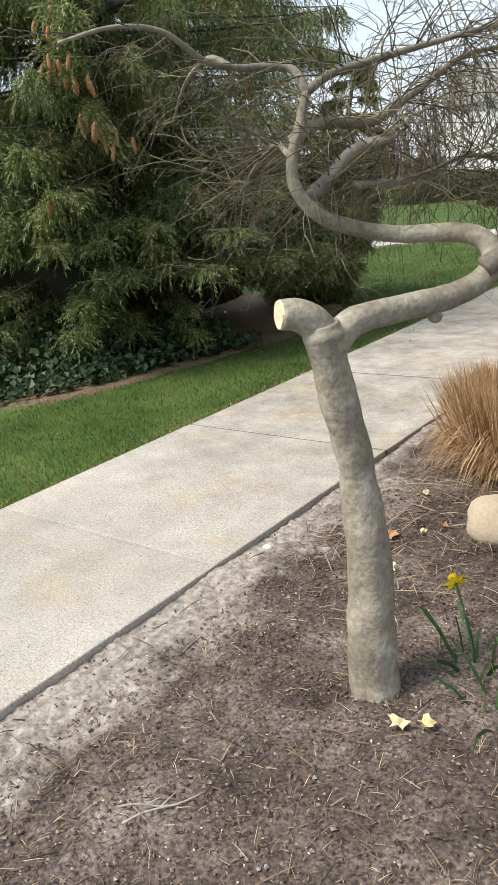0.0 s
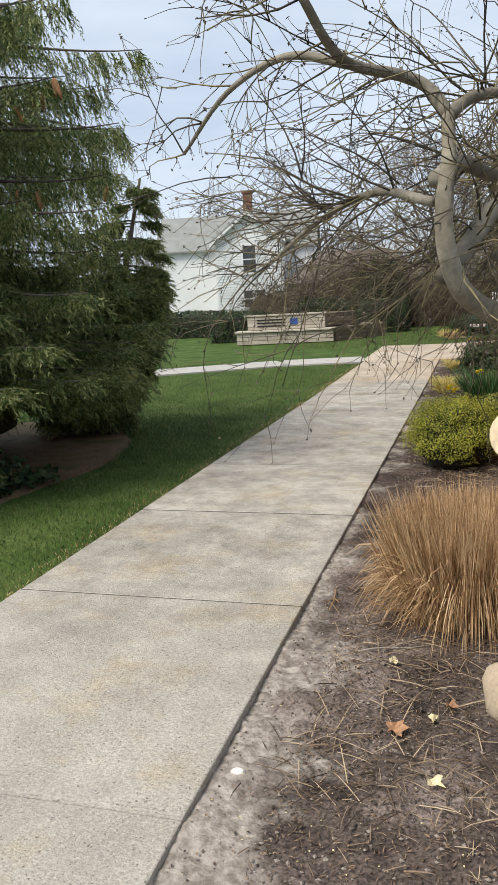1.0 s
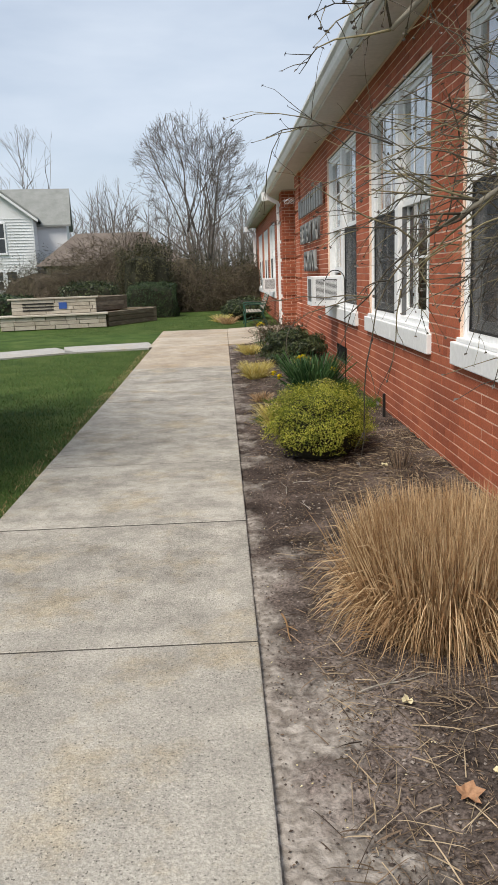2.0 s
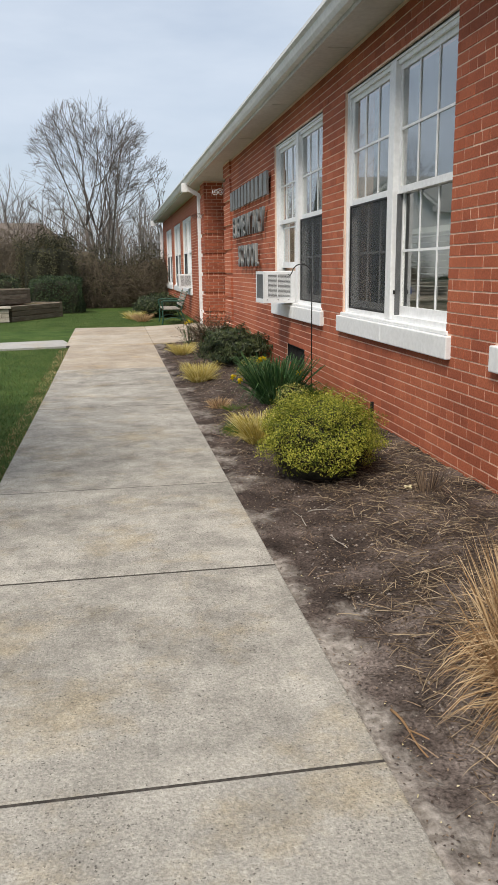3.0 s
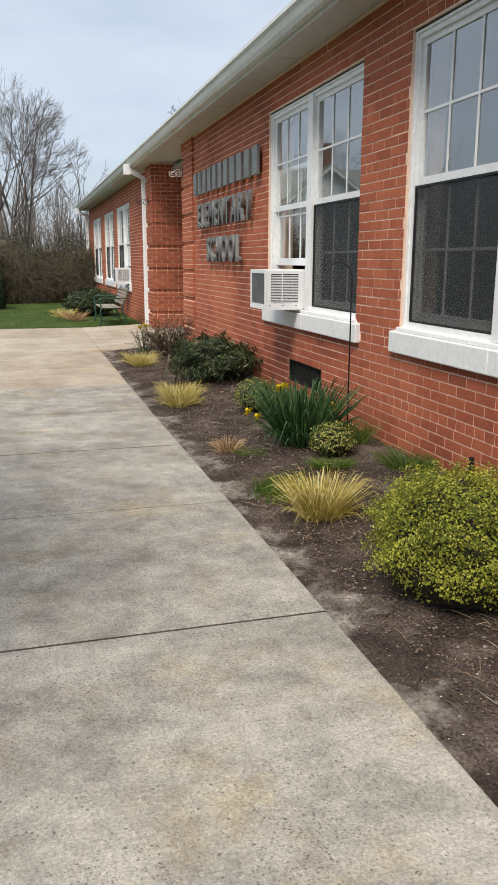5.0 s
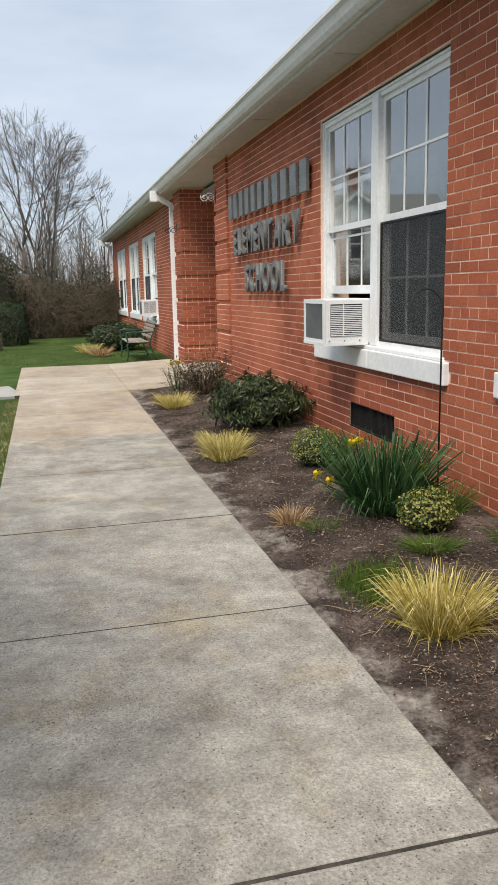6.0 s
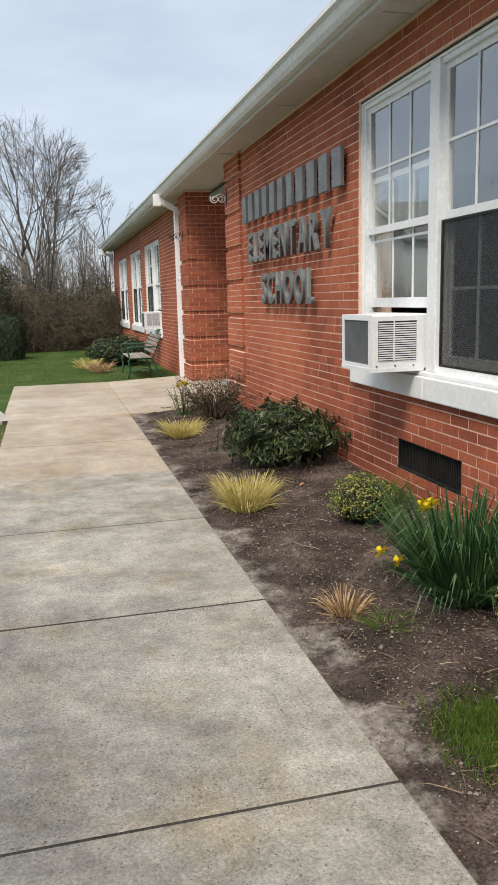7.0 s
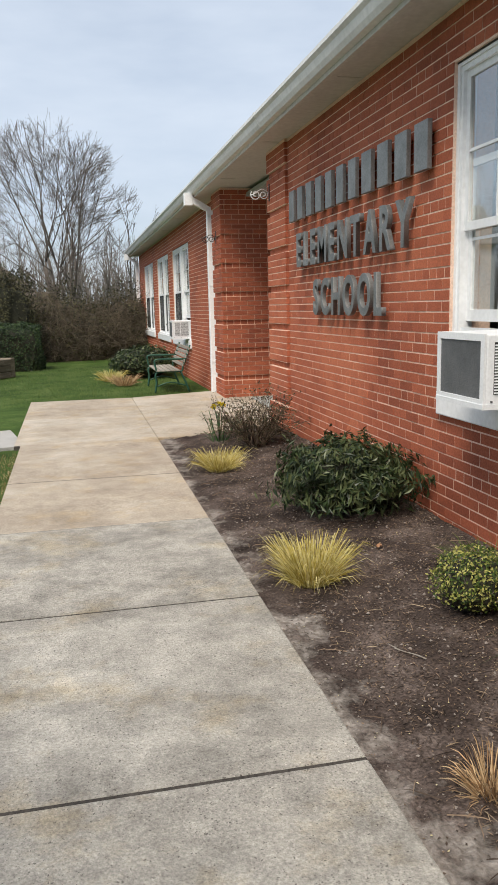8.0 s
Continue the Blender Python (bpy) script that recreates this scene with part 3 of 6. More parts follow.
def wall_slab(bm, x0, x1, y0, y1, openings):
    """Wall body along y, cut by openings (y0, y1, z0, z1) that go right through."""
    ys = sorted({y0, y1, *[o[0] for o in openings], *[o[1] for o in openings]})
    for a, b in zip(ys, ys[1:]):
        holes = sorted([(o[2], o[3]) for o in openings if o[0] <= a + 1e-6 and o[1] >= b - 1e-6])
        z = BASE - 0.2
        for lo, hi in holes + [(TOP, TOP)]:
            if lo > z:
                bmesh.ops.create_cube(bm, size=1.0, matrix=Matrix.Translation(((x0 + x1) / 2, (a + b) / 2, (z + lo) / 2)) @ Matrix.Diagonal((x1 - x0, b - a, lo - z, 1)))
            z = hi


_open = [(a, b, SILL - 0.02, HEAD) for a, b in WINDOWS] + [VENT]
_bm = bmesh.new()
wall_slab(_bm, WALL + 0.001, WALL + 0.28, 2.9, 16.58, _open)
wall_1 = tagged(add_part("wall_1", _bm, M_MORTAR), "red brick school wall with pale mortar joints", "brick wall", kind="structure")
_bm = bmesh.new()
wall_slab(_bm, -0.499, -0.21, 19.9, END, [(a, b, 0.83, 2.75) for a, b in WING_WINDOWS])
wall_2 = tagged(add_part("wall_2", _bm, M_MORTAR), "red brick wing wall beyond the entrance", "brick wall", kind="structure")
wall_3 = tagged(add_part("wall_3", boxes((-0.571, 1.6, 19.201, 19.9, BASE - 0.2, TOP)), M_MORTAR), "banded red brick pier beside the entrance", "brick wall", kind="structure")
wall_4 = tagged(add_part("wall_4", boxes((-0.23, 1.6, 16.3, 16.58, BASE - 0.2, TOP), (1.6, 1.9, 16.3, 19.9, BASE - 0.2, TOP)), M_BRICK), "brick back of the entrance recess", "brick wall", kind="structure")
# closing walls, floor and ceiling of the rooms behind the windows
wall_5 = tagged(add_part("wall_5", boxes((-0.232, 6.0, 2.9, 3.1, -0.2, TOP), (5.8, 6.0, 3.1, 34.2, -0.2, TOP), (-0.21, 6.0, 34.0, 34.2, -0.2, TOP), (1.9, 5.8, 16.3, 16.5, -0.2, TOP), (1.9, 5.8, 19.7, 19.9, -0.2, TOP)), M_ROOM), "plain painted inner walls", "wall", kind="structure")
floor = tagged(add_part("floor", boxes((-0.231, 5.8, 3.1, 34.0, -0.15, 0.12)), M_ROOM), "plain classroom floor", "floor", kind="structure")
ceiling = tagged(add_part("ceiling", boxes((-0.2, 5.8, 3.1, 34.0, 3.06, 3.12)), M_ROOM), "plain classroom ceiling", "ceiling", kind="structure")

# eaves: soffit, fascia, gutter, shallow roof
Y0, Y1 = 2.55, 34.6
soffit = tagged(add_part("soffit", boxes((-0.81, 1.9, Y0, Y1, 3.19, 3.22)), M_TRIM), "painted grey board soffit under the eaves", "soffit", kind="structure")
for k in range(14):
    add_part("soffit_seam", boxes((-0.745, -0.52, 4.0 + k * 2.4, 4.012 + k * 2.4, 3.184, 3.19)), M_TRIM, soffit)
fascia = tagged(add_part("fascia", boxes((-0.842, -0.812, Y0, Y1, 3.155, 3.31), (-0.81, -0.75, Y0, Y1, 3.168, 3.189)), M_TRIM), "grey painted fascia board", "fascia", kind="structure")
gutter = tagged(add_part("gutter", prism([(-0.843, 3.190), (-0.895, 3.195), (-0.915, 3.230), (-0.932, 3.280), (-0.955, 3.305), (-0.955, 3.335), (-0.945, 3.335), (-0.942, 3.315), (-0.920, 3.295), (-0.900, 3.235), (-0.880, 3.208), (-0.843, 3.202)], Y0, Y1), M_GUTTER), "white metal gutter along the eaves", "gutter", kind="structure")
for k in range(6):
    add_part("gutter_seam", prism([(-0.843, 3.187), (-0.897, 3.192), (-0.919, 3.230), (-0.936, 3.280), (-0.959, 3.302), (-0.959, 3.337), (-0.954, 3.337), (-0.954, 3.306), (-0.930, 3.285), (-0.913, 3.232), (-0.894, 3.196), (-0.843, 3.191)], 5.2 + 5.1 * k, 5.26 + 5.1 * k), M_GUTTER, gutter)
roof = tagged(add_part("roof", prism([(-0.90, 3.315), (3.0, 4.15), (6.6, 3.4), (6.6, 3.3), (3.0, 4.05), (-0.83, 3.28)], Y0 - 0.05, Y1 + 0.05), M_SHINGLE), "low grey shingle roof", "roof", kind="structure")


# ---- windows ----
def make_window(number, y0, y1, z0, z1, depth_x, lower, label):
    """Double unit facing -x: two hung pairs with a post between. lower: what each half's lower sash carries, the farther half first."""
    w = thing("window_%d" % number, label, "window", kind="structure")
    x = depth_x
    fr = 0.055
    add_part("window_frame", boxes((x, x + 0.09, y0, y0 + fr, z0, z1), (x, x + 0.09, y1 - fr, y1, z0, z1), (x, x + 0.09, y0 + fr, y1 - fr, z1 - 0.06, z1), (x + 0.002, x + 0.09, y0 + fr, y1 - fr, z0, z0 + 0.04),
                                   (x - 0.012, x, y0, y0 + 0.028, z0, z1 - 0.028), (x - 0.012, x, y1 - 0.028, y1, z0, z1 - 0.028), (x - 0.012, x, y0, y1, z1 - 0.028, z1)), M_WHITE, w)
    # thin dark strip painting the shadow under the window head
    add_part("head_shadow_strip", boxes((x - 0.0165, x - 0.0125, y0 + 0.001, y1 - 0.001, z1 - 0.011, z1 - 0.001)), M_JOINT_HEADSHADE, w)
    mid = (y0 + y1) / 2
    add_part("mullion", boxes((x - 0.022, x + 0.09, mid - 0.062, mid + 0.062, z0 + 0.002, z1 - 0.03), bevel=0.006), M_WHITE, w)
    add_part("window_sill", boxes((x - 0.075, x + 0.1, y0 - 0.085, mid - 0.002, z0 - 0.18, z0 - 0.03), (x - 0.075, x + 0.1, mid + 0.002, y1 + 0.085, z0 - 0.18, z0 - 0.03),
                                  (x - 0.05, x + 0.1, y0 - 0.03, y1 + 0.03, z0 - 0.03, z0 + 0.001), bevel=0.008), M_WHITE, w, "thick white painted sill")
    meet = (z0 + z1) / 2 + 0.01
    for half, (a, b) in enumerate(((mid + 0.062, y1 - fr), (y0 + fr, mid - 0.062))):
        carries = lower[half]
        raised = 0.37 if carries == "cooler" else 0.0
        for name, lo, hi, sx in (("upper_sash", meet - 0.02, z1 - 0.06, x + 0.022), ("lower_sash", z0 + 0.04 + raised, meet + 0.02 + raised, x + 0.052)):
            r = 0.042
            low_rail = 0.05 if name == "upper_sash" else 0.07
            sash = add_part(name, boxes((sx, sx + 0.028, a, a + r, lo, hi), (sx, sx + 0.028, b - r, b, lo, hi), (sx, sx + 0.028, a + r, b - r, hi - r, hi), (sx, sx + 0.028, a + r, b - r, lo, lo + low_rail)), M_WHITE, w)
            pane = add_part("pane", boxes((sx + 0.011, sx + 0.015, a + r, b - r, lo + low_rail, hi - r)), M_GLASS, sash)
            pane.visible_shadow = False
            gw, gh = (b - a - 2 * r), hi - lo - r - low_rail
            for k in (1, 2):
                add_part("muntin", boxes((sx + 0.004, sx + 0.010, a + r + gw * k / 3 - 0.009, a + r + gw * k / 3 + 0.009, lo + low_rail, hi - r)), M_WHITE, sash)
            add_part("muntin", boxes((sx + 0.003, sx + 0.0095, a + r, b - r, lo + low_rail + gh / 2 - 0.009, lo + low_rail + gh / 2 + 0.009)), M_WHITE, sash)
        if carries == "screen":
            sc = add_part("insect_screen", boxes((x + 0.012, x + 0.0135, a + 0.02, b - 0.02, z0 + 0.055, meet - 0.03)), M_SCREEN, w, "dark insect screen")
            sc.visible_shadow = False
            add_part("screen_frame", boxes((x + 0.006, x + 0.02, a + 0.004, a + 0.02, z0 + 0.042, meet - 0.022), (x + 0.006, x + 0.02, b - 0.02, b - 0.004, z0 + 0.042, meet - 0.022), (x + 0.006, x + 0.02, a + 0.02, b - 0.02, z0 + 0.042, z0 + 0.056), (x + 0.006, x + 0.02, a + 0.02, b - 0.02, meet - 0.036, meet - 0.022)), M_BLACK, w)
        elif carries == "clear":
            add_part("sash_latch", boxes((x + 0.002, x + 0.02, b - 0.012, b + 0.004, z0 + 0.20, z0 + 0.23), bevel=0.002), M_BLACK, w)
            add_part("track", boxes((x + 0.016, x + 0.05, b - 0.024, b - 0.001, z0 + 0.041, meet - 0.022)), M_ACGREY, w)
    return w


W_LABEL = "tall white double window with divided panes"
make_window(1, *WINDOWS[1], SILL, HEAD, WALL + 0.035, ("screen", "clear"), W_LABEL + ", one dark screen")
make_window(2, *WINDOWS[0], SILL, HEAD, WALL + 0.035, ("cooler", "screen"), W_LABEL + " raised over an air conditioner")
make_window(3, *WINDOWS[2], SILL, HEAD, WALL + 0.035, ("screen", "screen"), W_LABEL + " near the small tree")
for k, (a, b) in enumerate(WING_WINDOWS):
    make_window(4 + k, a, b, 0.85, 2.75, -0.47, (("screen", "cooler") if k == 0 else ("screen", "clear")), "white double window in the far wing")

# blinds and drapes inside
for y0, y1, top, zlo in ((3.6, 4.6, 2.78, 1.6), (6.7, 7.74, 1.62, 1.22)):
    blind = thing("venetian_blind", "pale venetian blind hanging behind the glass", "blind")
    add_part("head_rail", boxes((-0.33, -0.29, y0, y1, top - 0.02, top + 0.02)), M_BLIND, blind)
    k = 0
    while top - 0.04 - 0.045 * k > zlo:
        add_part("slat", boxes((-0.335, -0.285, y0, y1, top - 0.045 - 0.045 * k, top - 0.042 - 0.045 * k)), M_BLIND, blind)
        k += 1

# ---- wall vent ----
vent = thing("wall_vent", "black louvred crawl-space vent low in the brick wall", "vent", (0, 0, 0))
_a, _b, _lo, _hi = VENT
add_part("frame", boxes((WALL - 0.003, WALL + 0.03, _a, _b, _lo, _lo + 0.012), (WALL + 0.004, WALL + 0.03, _a, _b, _hi - 0.012, _hi), (WALL + 0.004, WALL + 0.03, _a, _a + 0.014, _lo + 0.012, _hi - 0.012), (WALL + 0.004, WALL + 0.03, _b - 0.014, _b, _lo + 0.012, _hi - 0.012)), M_BLACK, vent)
add_part("back", boxes((WALL + 0.10, WALL + 0.12, _a, _b, _lo, _hi)), M_BLACK, vent)
for k in range(38):
    y = _a + 0.03 + k * (_b - _a - 0.06) / 37
    add_part("bar", boxes((WALL + 0.022, WALL + 0.034, y - 0.004, y + 0.004, _lo + 0.012, _hi - 0.012)), M_BLACK, vent)


# ---- sign letters, standing off the wall ----
def letter_mesh(ch, height):
    cu = bpy.data.curves.new("letter", "FONT")
    cu.body, cu.size, cu.extrude, cu.offset, cu.bevel_depth = ch, height / 0.72, 0.017, 0.010, 0.002
    ob = bpy.data.objects.new("letter", cu)
    me = bpy.data.meshes.new_from_object(ob)
    bpy.data.objects.remove(ob)
    bpy.data.curves.remove(cu)
    return me


sign = thing("wall_sign", "raised grey metal letters mounted on the brick wall", "sign", (WALL, 14.0, 1.4))
for word, y_left, y_right, z in (("ELEMENTARY", 15.25, 12.55, 1.862), ("SCHOOL", 14.71, 13.03, 1.40)):
    ms = [letter_mesh(c, 0.315) for c in word]
    spans = []
    for me in ms:
        co = np.empty(len(me.vertices) * 3)
        me.vertices.foreach_get("co", co)
        co = co.reshape(-1, 3)
        spans.append((co[:, 0].min(), co[:, 0].max()))
    squeeze = 0.80
    spans = [(a * squeeze, b * squeeze) for a, b in spans]
    total = sum(b - a for a, b in spans)
    gap = (y_left - y_right - total) / (len(word) - 1)
    y = y_left
    for me, (a, b) in zip(ms, spans):
        # letter x runs towards -y, letter y up, its face towards -x
        m = Matrix(((0, 0, -1, -0.055), (-squeeze, 0, 0, y + a - 14.0), (0, 1, 0, z - 1.4), (0, 0, 0, 1)))
        add_part("letter", me, M_LETTER, sign, m=m)
        y -= (b - a) + gap
# the top line: plain raised bars of the letters' size
for y_left, y_right, count in ((15.51, 13.59, 7), (13.46, 12.31, 4)):
    step = (y_left - y_right + 0.12) / count
    for k in range(count):
        y = y_left - step * k
        add_part("bar", boxes((-0.072, -0.038, y - step + 0.12 - 14.0, y - 14.0, 2.305 - 1.4, 2.605 - 1.4), bevel=0.003), M_LETTER, sign)


# ---- air conditioners ----
def cooler(at, group=""):
    """Window air conditioner; its outer face looks to -x, its vented side to -y. Origin: near bottom corner at the wall."""
    c = thing("air_conditioner", "white window air conditioner resting on the sill", "air conditioner", at, group=group)
    d, wid, h = 0.36, 0.50, 0.355
    add_part("case", boxes((-d + 0.012, 0.1, 0, wid, 0, h), bevel=0.01), M_ACWHITE, c)
    add_part("rear_frame", boxes((-d, -d + 0.012, 0, wid, 0, 0.035), (-d, -d + 0.012, 0, wid, h - 0.035, h), (-d, -d + 0.012, 0, 0.035, 0.035, h - 0.035), (-d, -d + 0.012, wid - 0.035, wid, 0.035, h - 0.035)), M_ACWHITE, c)
    add_part("coil_grille", boxes((-d + 0.006, -d + 0.0115, 0.035, wid - 0.035, 0.035, h - 0.035)), M_ACGREY, c, "grey finned coil panel")
    add_part("vent_panel", boxes((-d + 0.055, -0.035, -0.001, 0.006, 0.06, h - 0.04)), M_BLACK, c)
    for k in range(17):
        z = 0.064 + k * (h - 0.108) / 17
        add_part("louvre", boxes((-d + 0.057, -0.199, -0.007, 0.003, z, z + 0.0075), (-0.191, -0.037, -0.007, 0.003, z, z + 0.0075)), M_ACWHITE, c)
    add_part("rib", boxes((-0.199, -0.191, -0.007, 0.002, 0.06, h - 0.04)), M_ACWHITE, c)
    add_part("base_tray", boxes((-d - 0.003, 0.02, -0.003, wid + 0.003, -0.014, 0.012)), M_ACWHITE, c)
    add_part("side_panel", boxes((0.06, 0.075, wid, wid + 0.54, 0, h)), M_ACWHITE, c, "white folding filler panel")
    for k in range(3):
        add_part("screw", boxes((-d + 0.04 + k * 0.13, -d + 0.05 + k * 0.13, -0.005, 0.0, 0.02, 0.03)), M_ACGREY, c)
    return c


cooler((WALL - 0.005, 11.02, 0.968))
cooler((-0.50, 23.22, 0.868))

# ---- downspouts ----
for y, ztop in ((20.02, 3.0), (33.95, 3.0)):
    d = thing("downspout", "white square downspout fixed to the brick wall", "downspout", (-0.60, y, 0.0))
    add_part("pipe", boxes((-0.055, 0.05, -0.055, 0.055, 0.06, ztop - 0.12), bevel=0.008), M_WHITE, d)
    add_part("shoe", prism([(-0.05, 0.06), (0.045, 0.06), (0.045, -0.02), (-0.17, -0.045), (-0.18, 0.03), (-0.05, 0.075)], -0.05, 0.05), M_WHITE, d)
    add_part("elbow", prism([(-0.05, ztop - 0.14), (0.045, ztop - 0.14), (0.045, ztop - 0.02), (-0.27, ztop + 0.16), (-0.30, ztop + 0.07), (-0.05, ztop - 0.05)], -0.055, 0.055), M_WHITE, d)
    add_part("outlet", boxes((-0.40, -0.27, -0.06, 0.06, ztop + 0.03, ztop + 0.22), bevel=0.006), M_WHITE, d)
    for z in (0.6, 1.8):
        add_part("strap", boxes((-0.053, 0.03, -0.062, 0.062, z, z + 0.03)), M_WHITE, d)


# ---- scroll brackets at the entrance ----
def scroll_bracket(at, turn):
    b = thing("scroll_bracket", "wrought iron scroll bracket on the entrance brickwork", "bracket", at, turn, "entrance brackets")
    arm = [(-0.02 - 0.20 * t, 0, 0.03 * math.sin(t * 5)) for t in np.linspace(0, 1, 12)]
    curl = [(-0.16 + 0.06 * (1 - t * 0.75) * math.cos(2.5 + t * 9), 0, -0.03 + 0.06 * (1 - t * 0.75) * math.sin(2.5 + t * 9)) for t in np.linspace(0, 1, 26)]
    curl2 = [(-0.07 + 0.05 * (1 - t * 0.75) * math.cos(0.5 - t * 9), 0, -0.03 + 0.05 * (1 - t * 0.75) * math.sin(0.5 - t * 9)) for t in np.linspace(0, 1, 26)]
    add_part("back_plate", boxes((-0.008, 0.0, -0.015, 0.015, -0.10, 0.09), bevel=0.002), M_BLACK, b)
    for name, line in (("arm", arm), ("scroll", curl), ("scroll", curl2)):
        add_part(name, tube_mesh(name, [(line, [0.006] * len(line))], 6), M_WHITE if at[1] < 18 else M_BLACK, b)


scroll_bracket((-0.545, 16.45, 2.74), 0)
scroll_bracket((-0.60, 19.55, 2.52), 0)

# ---- small weeping tree beside the path ----
def smooth_line(pts, per=6):
    """A rounded line through the given points."""
    p = [Vector(q) for q in pts]
    p = [p[0] * 2 - p[1]] + p + [p[-1] * 2 - p[-2]]
    out = []
    for k in range(1, len(p) - 2):
        for s in range(per):
            t = s / per
            a, b, c, d = p[k - 1], p[k], p[k + 1], p[k + 2]
            out.append(0.5 * ((2 * b) + (c - a) * t + (2 * a - 5 * b + 4 * c - d) * t * t + (3 * b - a - 3 * c + d) * t ** 3))
    out.append(p[-2])
    return np.array([tuple(v) for v in out])


def taper(n, r0, r1, rng=None, rough=0.0):
    r = np.linspace(r0, r1, n)
    return r * (1 + rng.normal(0, rough, n)) if rng is not None and rough else r


def grow(rng, start, heading, length, r, depth, lines, sag, wander=0.35, fork=(2, 4)):
    """A twig that wanders, sags and forks."""
    n = max(4, int(length / 0.05))
    p, d = np.array(start, float), np.array(heading, float)
    d /= np.linalg.norm(d) + 1e-9
    pts = [p.copy()]
    for k in range(n):
        d = d + rng.normal(0, wander, 3) * 0.35 + np.array([0, 0, -sag])
        d /= np.linalg.norm(d)
        p = p + d * length / n
        pts.append(p.copy())
    lines.append((pts, np.linspace(r, r * 0.45, n + 1)))
    if depth:
        for _ in range(rng.integers(*fork)):
            k = rng.integers(n // 3, n + 1)
            side = d + rng.normal(0, 0.55, 3)
            grow(rng, pts[k], side, length * rng.uniform(0.4, 0.75), r * 0.62, depth - 1, lines, sag, wander, fork)


def small_tree():
    rng = np.random.default_rng(21)
    t = thing("small_tree", "bare weeping maple with pruned grey trunk in the mulch bed", "tree", (-0.96, 1.74, 0.0))
    o = np.array((-0.96, 1.74, 0.0))

    def local(p):
        return np.asarray(p) - o

    trunk = smooth_line([(-0.955, 1.74, -0.08), (-0.96, 1.75, 0.06), (-0.965, 1.77, 0.38), (-0.982, 1.775, 0.68), (-1.008, 1.745, 0.91), (-1.025, 1.725, 1.06), (-1.03, 1.715, 1.14)])
    trunk = smooth_line(trunk, 3)
    n = len(trunk)
    rad = np.interp(np.linspace(0, 1, n), [0, 0.1, 0.3, 0.55, 0.8, 0.93, 1], [0.098, 0.080, 0.068, 0.054, 0.050, 0.062, 0.048]) * (1 + rng.normal(0, 0.006, n))
    v, f = tubes([(local(trunk), rad)], 20)
    v = np.array([q + (0.012 * noise.noise(Vector(q) * 9) + 0.005 * noise.noise(Vector((q[0] * 22, q[1] * 22, q[2] * 16)))) * np.array([q[0] - 0.0, q[1] - 0.0, 0]) / (np.hypot(q[0], q[1]) + 1e-6) for q in v])
    add_part("trunk", mesh_of("trunk", v, f, True), M_BARK, t)
    stub = smooth_line([(-1.022, 1.73, 1.05), (-1.04, 1.71, 1.13), (-1.07, 1.67, 1.17), (-1.10, 1.63, 1.178)], 4)
    ob = add_part("pruned_stub", tube_mesh("pruned_stub", [(local(stub), np.interp(np.linspace(0, 1, len(stub)), [0, 0.5, 1], [0.050, 0.046, 0.040]))], 16), M_BARK, t, "sawn-off limb stub")
    tip, dirn = local(stub[-1]), stub[-1] - stub[-3]
    q = Vector(dirn).to_track_quat("Z", "Y").to_matrix().to_4x4()
    bm = bmesh.new()
    bmesh.ops.create_cone(bm, cap_ends=True, segments=18, radius1=0.0395, radius2=0.0375, depth=0.006, matrix=Matrix.Translation(Vector(tip) + Vector(dirn).normalized() * 0.003) @ q)
    add_part("cut_face", bm, M_CUT, ob, "pale fresh saw cut")
    limbs = [
        ([(-1.022, 1.73, 1.06), (-0.99, 1.80, 1.125), (-0.92, 1.92, 1.14), (-0.83, 2.06, 1.15), (-0.765, 2.16, 1.185), (-0.755, 2.21, 1.25), (-0.81, 2.22, 1.30), (-0.90, 2.20, 1.315), (-1.01, 2.15, 1.32), (-1.11, 2.07, 1.35), (-1.18, 1.98, 1.40), (-1.208, 1.91, 1.48), (-1.213, 1.91, 1.56), (-1.205, 1.95, 1.65), (-1.208, 2.00, 1.74)], 0.046, 0.0135),
        ([(-1.208, 2.000, 1.735), (-1.243, 2.010, 1.790), (-1.293, 1.990, 1.815), (-1.373, 1.890, 1.820), (-1.403, 1.800, 1.840), (-1.443, 1.690, 1.910), (-1.513, 1.580, 1.925), (-1.613, 1.480, 1.900)], 0.015, 0.005),
        ([(-1.208, 2.000, 1.735), (-1.163, 2.080, 1.780), (-1.073, 2.200, 1.810), (-0.943, 2.380, 1.850), (-0.793, 2.560, 1.890)], 0.015, 0.007),
        ([(-1.228, 1.938, 1.610), (-1.183, 2.026, 1.650), (-1.113, 2.205, 1.645), (-1.043, 2.440, 1.750), (-1.023, 2.680, 1.830), (-0.993, 2.960, 1.870)], 0.019, 0.008),
        ([(-1.213, 1.940, 1.430), (-1.163, 2.016, 1.500), (-1.113, 2.090, 1.570), (-1.023, 2.160, 1.590)], 0.023, 0.018),
        ([(-1.113, 2.070, 1.470), (-1.043, 2.310, 1.470), (-0.973, 2.560, 1.520), (-0.943, 2.810, 1.490)], 0.014, 0.006),
        ([(-0.753, 2.140, 1.220), (-0.613, 2.280, 1.310), (-0.443, 2.460, 1.390), (-0.293, 2.660, 1.400)], 0.034, 0.012),
        ([(-1.373, 1.890, 1.820), (-1.513, 1.960, 1.870), (-1.653, 2.010, 1.830), (-1.773, 2.060, 1.730)], 0.010, 0.004),
        ([(-1.233, 1.930, 1.570), (-1.353, 2.038, 1.610), (-1.493, 2.130, 1.570), (-1.653, 2.210, 1.470)], 0.011, 0.004),
    ]
    starts = []
